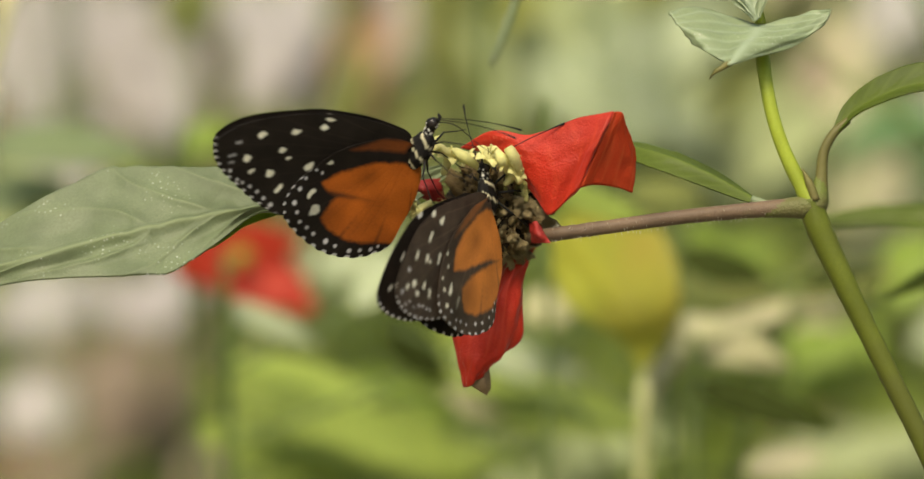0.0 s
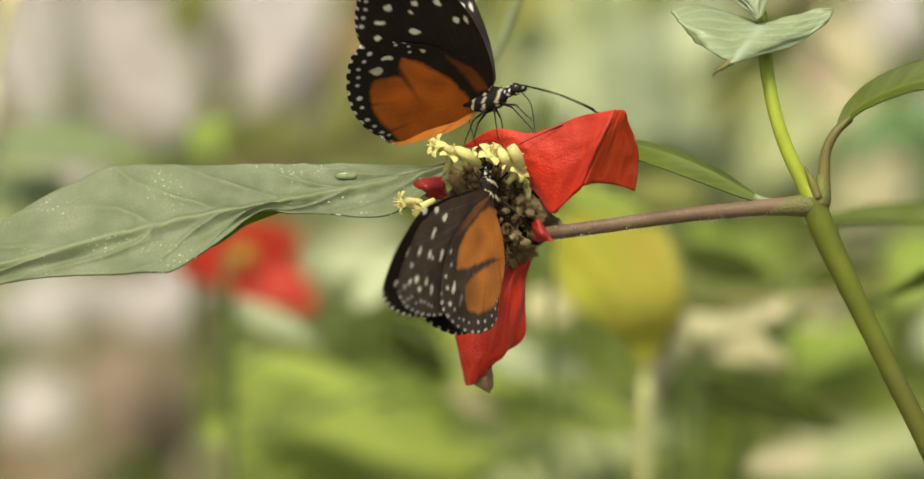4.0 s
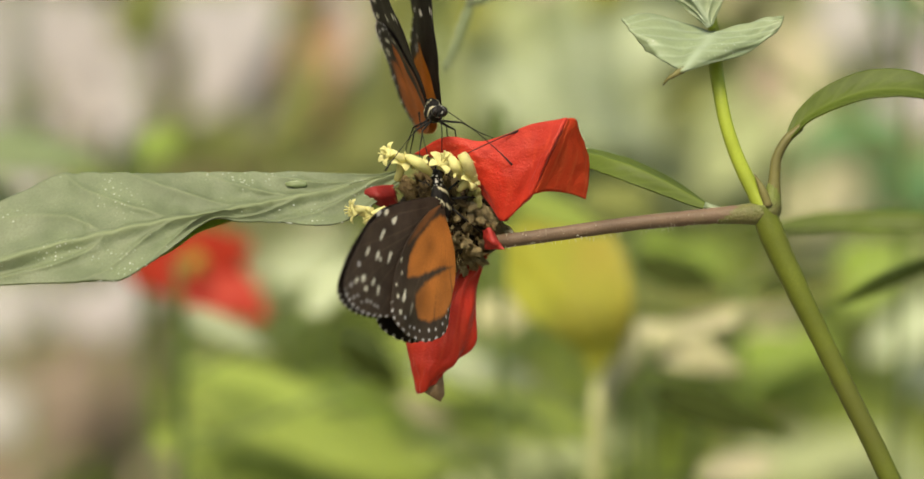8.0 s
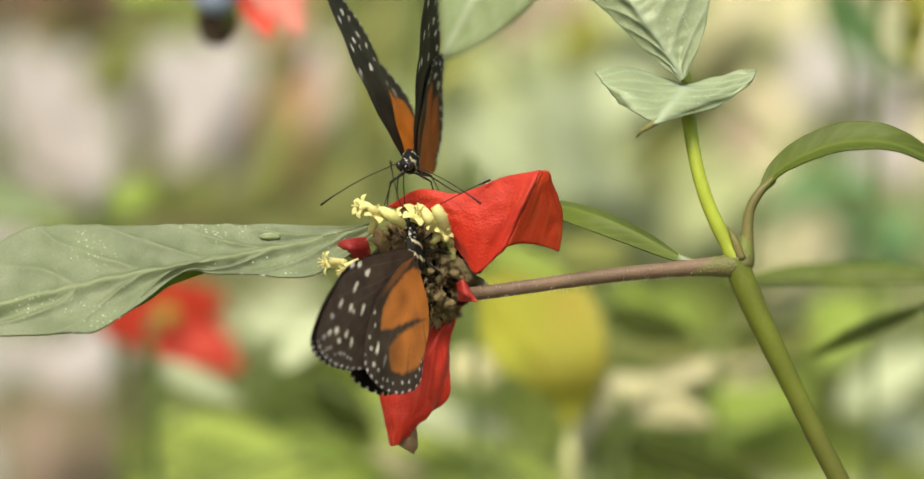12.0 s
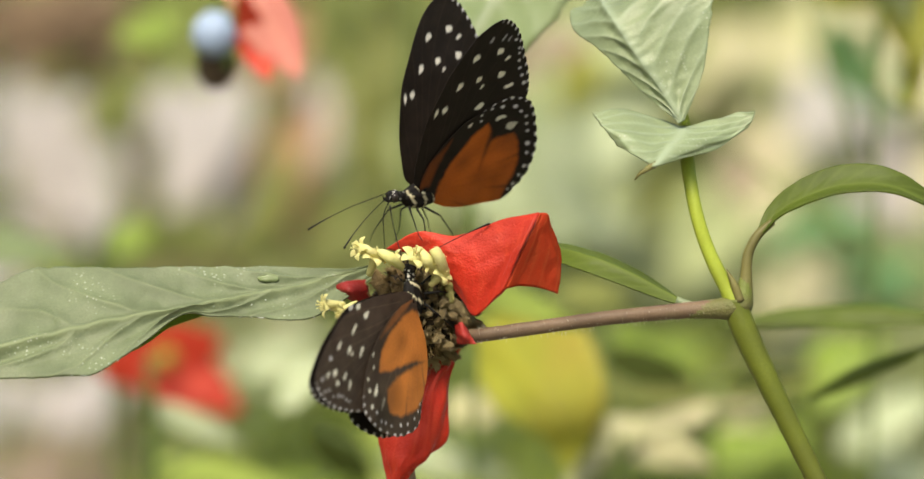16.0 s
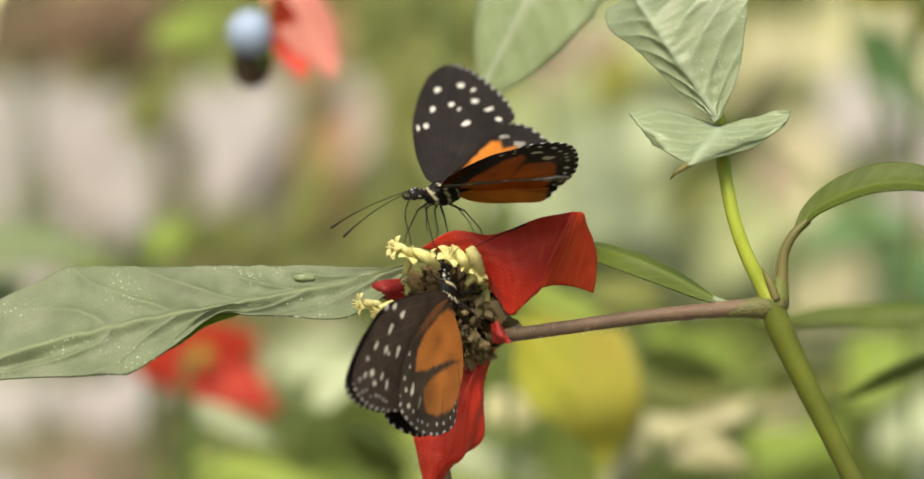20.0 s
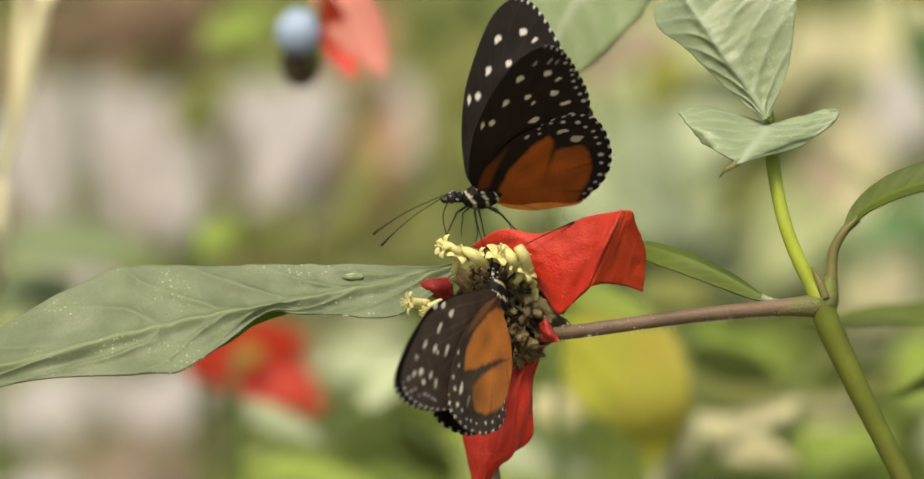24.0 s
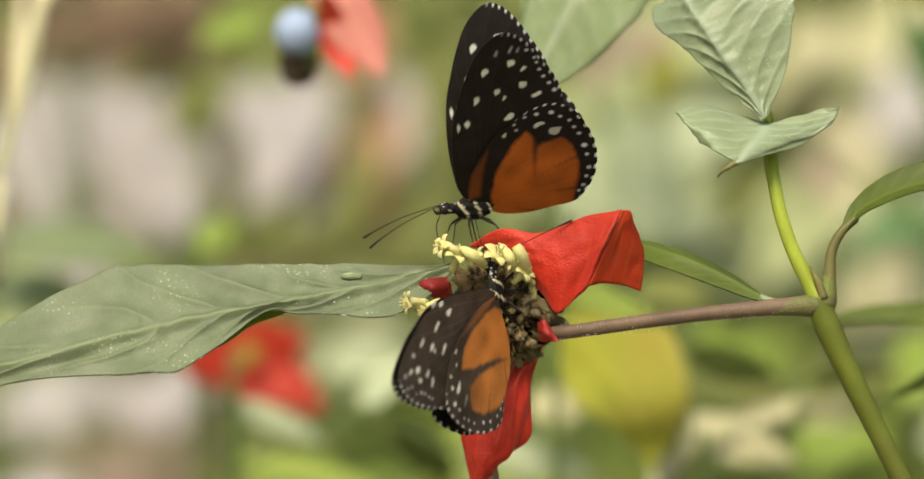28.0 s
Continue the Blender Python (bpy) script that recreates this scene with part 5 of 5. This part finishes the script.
# ---- what moves ----
UPPER = [
    (0, -10.1, 19.6, -8.0, -26.2, 58.6, 21.3, 62.5, 114.0, -2.9, -5.0), (0.5, -7.2, 19.3, -8.0, -26.2, 55.7, 21.3, 62.5, 114.0, -2.9, -5.0),
    (0.7, -8.2, 19.3, -8.0, -26.2, 54.0, 21.3, 62.5, 114.0, -2.9, -5.0), (0.8, -8.5, 18.7, -8.0, 0.2, 64.6, 0.1, 68.6, 84.0, 2.6, 1.8),
    (0.9, -7.7, 19.2, -8.0, 0.2, 66.7, 0.3, 70.5, 80.0, 1.8, 1.1), (0.967, -6.9, 20.5, -6.7, -3.3, 55.2, 0.0, 62.0, 76.3, 4.1, 3.2), (1.033, -6.4, 21.7, -6.0, -4.9, 50.2, 0.1, -12.0, 78.8, 4.9, 3.8),
    (1.1, -6.3, 22.7, -6.0, -4.4, 51.8, 0.6, 12.0, 87.5, 4.0, 3.1), (1.2, -5.9, 23.3, -6.0, -5.0, 47.3, 0.0, 70.0, 85.1, 5.3, 4.2),
    (1.3, -4.2, 24.1, -4.0, -4.3, 42.9, 0.7, 25.0, 89.3, 5.4, 4.4), (1.4, -3.0, 24.0, -4.0, -4.3, 43.6, 0.8, -20.0, 89.7, 5.1, 4.1),
    (1.5, -2.4, 24.4, -4.0, -3.3, 46.1, 1.2, -10.0, 75.4, 2.9, 2.1), (1.6, -1.6, 25.5, -4.0, -3.0, 39.0, 2.2, 47.0, 80.0, 5.4, 4.3),
    (1.7, 0.2, 26.6, -1.0, -7.1, 41.2, 0.7, -10.0, 83.5, 2.3, 1.6), (1.8, 3.1, 27.4, -1.0, 32.8, 47.9, 0.7, 72.6, 80.0, 8.8, 5.7),
    (2, 2.8, 28.4, 5.0, -4.1, 40.4, -10.7, 39.4, 92.0, 21.8, 13.1), (2.5, 3.0, 29.6, 5.0, 1.0, 31.0, -9.0, 36.5, 89.0, 15.0, 5.5),
    (3, 2.8, 30.4, 5.0, 6.1, 23.5, -7.2, 33.4, 85.2, 8.7, -1.2), (3.5, 3.9, 31.0, 5.0, 3.0, 21.5, -5.5, 38.0, 86.0, 8.0, -1.5),
    (5.5, 5.5, 30.7, 5.0, -51.0, 5.9, 6.0, 79.6, 79.3, 13.0, 9.1), (6, 5.6, 30.6, 5.0, -54.6, 6.1, 7.5, 82.2, 85.7, 15.8, 11.3),
    (6.5, 3.7, 31.8, 5.0, -56.7, 2.3, 5.3, 74.3, 85.9, 12.3, 3.3), (6.7, 4.6, 31.9, 5.0, -61.1, -6.2, 3.6, 66.2, 74.5, -25.9, -24.1),
    (7, 5.2, 32.5, 5.0, -58.8, -4.9, 1.8, 24.1, 43.0, 6.5, -7.0), (7.3, 4.1, 34.3, 5.0, -67.6, -7.1, 2.5, 66.2, 75.8, -10.2, -23.1),
    (7.5, 4.7, 33.4, 5.0, -73.4, -7.3, 2.4, 47.6, 72.1, -6.3, -16.3), (8, 3.8, 30.3, 5.0, -78.6, -5.5, 2.9, 71.8, 93.2, 0.2, -9.7),
    (8.5, 3.7, 29.8, 5.0, -84.2, -5.5, 2.3, 73.1, 94.6, -0.6, -3.9), (9, 3.7, 30.8, 5.0, -81.1, -7.1, 2.2, 62.0, 82.7, 1.2, 2.6),
    (9.3, 3.1, 30.8, 5.0, -82.4, -5.6, 1.9, 52.2, 68.9, 1.0, 1.4), (9.5, 3.3, 30.2, 5.0, -84.0, -1.0, 1.7, 41.6, 59.6, 2.4, 1.7),
    (9.7, 4.5, 30.6, 5.0, -87.6, -1.8, 0.9, 28.7, 48.9, 7.1, 4.4), (9.9, 5.3, 31.3, 5.0, -89.2, -2.5, 0.9, 17.5, 38.8, 11.4, 6.7),
    (10, 5.1, 31.6, 5.0, -89.9, -2.4, 0.8, 16.2, 36.6, 11.6, 6.6), (10.1, 5.2, 31.8, 5.0, -90.6, -2.2, 0.7, 18.7, 39.5, 10.8, 5.5),
    (10.3, 4.8, 31.4, 5.0, -91.1, -1.5, 0.8, 32.2, 49.9, 9.2, 3.7), (10.5, 4.3, 30.7, 5.0, -91.9, -10.8, 0.8, 48.8, 65.8, -5.7, -7.8),
    (10.7, 4.0, 30.9, 5.0, -93.0, -11.3, 0.9, 66.8, 85.0, -1.2, -5.2), (11, 4.5, 31.0, 5.0, -95.4, -10.9, 0.7, 71.3, 92.5, -1.2, -6.4),
    (11.5, 4.3, 30.9, 5.0, -98.3, -10.6, 0.5, 69.4, 92.2, -0.4, -7.5), (12, 4.5, 30.6, 5.0, -101.7, -11.0, 0.2, 64.1, 85.5, 3.6, -6.5),
    (12.2, 4.9, 30.3, 5.0, -103.6, -10.9, -0.7, 54.4, 79.5, 1.3, -8.2), (12.5, 3.2, 30.3, 5.0, -106.0, -7.9, -1.8, 35.4, 59.0, 12.9, -1.8),
    (12.7, 3.5, 30.5, 5.0, -108.0, -8.2, -2.8, 28.4, 52.1, 12.6, -1.8), (13.1, 4.4, 31.1, 5.0, -111.7, -8.9, -5.1, 45.0, 63.1, 12.1, -1.7),
    (13.7, 5.8, 31.9, 10.0, -117.4, -10.0, -8.5, 69.3, 82.6, 11.3, -1.7), (14.5, 7.5, 33.1, 10.0, -124.9, -11.5, -13.0, 52.3, 55.9, 10.3, -1.7),
    (14.7, 7.7, 32.7, 10.0, -130.8, -8.2, -14.1, 42.6, 44.9, 11.8, -0.4), (15, 6.9, 32.5, 10.0, -134.8, -6.8, -15.3, 28.3, 32.1, 11.2, -1.5),
    (15.3, 5.8, 32.6, 10.0, -135.5, -1.5, -16.0, 34.3, 29.9, 11.3, 0.3), (15.5, 7.1, 33.6, 10.0, -134.9, -1.9, -16.4, 48.6, 44.1, 12.8, 2.5),
    (15.7, 7.6, 33.7, 10.0, -141.2, -3.4, -16.9, 62.9, 62.9, 7.4, -1.7), (16, 6.5, 32.6, 10.0, -145.9, -4.0, -17.5, 78.2, 74.6, 8.1, 3.4),
    (16.4, 6.4, 31.9, 10.0, -152.3, 0.1, -16.7, 79.2, 73.7, 11.1, 4.6), (16.7, 6.0, 32.9, 10.0, -155.9, -4.5, -16.1, 73.7, 55.7, 6.8, -1.9),
    (17, 6.3, 32.7, 10.0, -148.9, 5.0, -15.1, 62.9, 38.8, 14.8, -0.4), (17.3, 6.5, 32.9, 10.0, -151.9, 5.2, -13.3, 42.7, 17.6, 11.2, -3.1),
    (17.5, 6.8, 33.8, 10.0, -154.9, -6.6, -12.4, 25.7, 7.2, 5.0, -6.7), (17.7, 6.6, 34.0, 10.0, -157.3, -5.9, -14.0, 17.6, 9.3, 8.3, -4.0, 10),
    (18, 6.4, 32.6, 10.0, -171.7, 3.9, -18.1, 40.5, 23.0, 16.8, 5.3, 24), (18.3, 5.8, 31.5, 10.0, -170.5, -2.4, -18.0, 76.1, 67.3, 14.8, 1.4, 4),
    (18.6, 5.9, 31.3, 10.0, -170.1, -2.2, -17.9, 80.9, 78.2, 11.2, -0.0), (19, 4.3, 31.0, 10.0, -170.9, -3.8, -18.2, 83.8, 73.9, 8.2, 1.7),
    (19.4, 3.7, 31.4, 10.0, -167.7, -4.8, -15.3, 77.9, 55.6, 10.5, 5.2, 0), (19.6, 4.3, 33.4, 10.0, -171.5, -8.2, -13.3, 58.8, 33.8, 5.4, 4.8, 10),
    (19.8, 4.0, 34.2, 10.0, -172.0, -12.3, -11.5, 42.9, 16.6, 1.5, 1.0, 18), (20, 3.9, 33.0, 10.0, -167.7, -3.8, -9.6, 35.1, 9.0, 4.0, -6.0, 24),
    (20.2, 3.3, 33.5, 10.0, -162.0, -9.0, -10.8, 23.0, 1.6, 6.1, 2.7, 24), (20.4, 3.2, 32.7, 10.0, -163.6, -7.3, -11.8, 30.6, 4.8, 5.1, 2.3, 24),
    (20.6, 2.7, 31.3, 10.0, -163.8, 0.3, -13.1, 54.5, 27.1, 11.5, 2.1, 14), (20.8, 2.3, 31.0, 10.0, -171.7, -3.4, -14.3, 73.7, 49.4, 10.2, 6.1, 2),
    (21, 2.2, 31.3, 10.0, -168.9, -3.7, -15.2, 83.0, 66.0, 7.0, 1.1), (21.5, 1.6, 32.4, 10.0, -176.2, -3.3, -14.4, 78.5, 66.4, 2.8, 0.1),
    (22.7, 2.4, 32.9, 10.0, -174.2, -4.6, -12.8, 72.9, 62.0, 1.0, 1.4), (23.5, 2.8, 33.3, 10.0, -172.9, -5.4, -11.7, 56.2, 26.0, -0.1, 2.2, 12),
    (23.7, 2.6, 32.6, 10.0, -172.6, -3.2, -12.1, 70.5, 41.2, 2.9, 2.5, 4), (24, 1.7, 32.0, 10.0, -171.4, -3.5, -11.9, 80.3, 55.2, 4.2, -1.1),
    (25, 1.3, 30.9, 10.0, -175.3, -2.2, -9.9, 80.6, 68.2, 6.9, 3.7), (26, 1.4, 29.8, 10.0, -175.9, -3.9, -8.8, 80.3, 68.3, 9.2, 4.7),
    (27, 1.2, 29.5, 10.0, -175.9, -4.2, -9.5, 84.5, 62.7, 10.7, 6.7), (28, 0.5, 29.6, 10.0, -173.8, -4.7, -10.1, 89.0, 63.1, 10.6, 6.7),
]
LOWER = [
    (0, 4.5, 9.0, -1, 13, 96.5, 43, 90, 88, -10, 3), (3.5, 4.5, 9.0, -1, 13, 96.5, 43.3, 90, 89, -9.5, 3), (6, 4.5, 9.0, -1, 13, 96.5, 42.5, 89, 92.5, -6, 3),
    (10, 4.5, 9.0, -1, 13, 96.5, 42, 89, 93.5, -5.5, 3), (16, 4.5, 9.0, -1, 13, 96.5, 42, 89, 93.5, -5.5, 3), (22, 4.5, 9.0, -1, 13, 96.5, 42.5, 89, 93, -6, 3), (28, 4.5, 9.0, -1, 13, 96.5, 42, 89, 93.5, -5.5, 3),
]


def motions():
    key_butterfly(*upper_fly, UPPER, [(0, 70, 5), (0.9, 62, 6), (1.1, 35, 10), (1.6, 55, 10), (2.0, 48, 10), (3.5, 40, 8), (5.5, 30, 15), (7.0, 50, 25), (9.0, 30, 55), (12.5, 26, 58), (14.5, 32, 10), (20.0, 26, 8), (25.0, 30, 8), (28.0, 22, 10)])
    key_butterfly(*lower_fly, LOWER, [(0, 35, 50, 20), (6, 37, 51, 21), (12, 33, 49, 19), (20, 36, 50, 21), (28, 35, 49, 20)], -2)


motions()
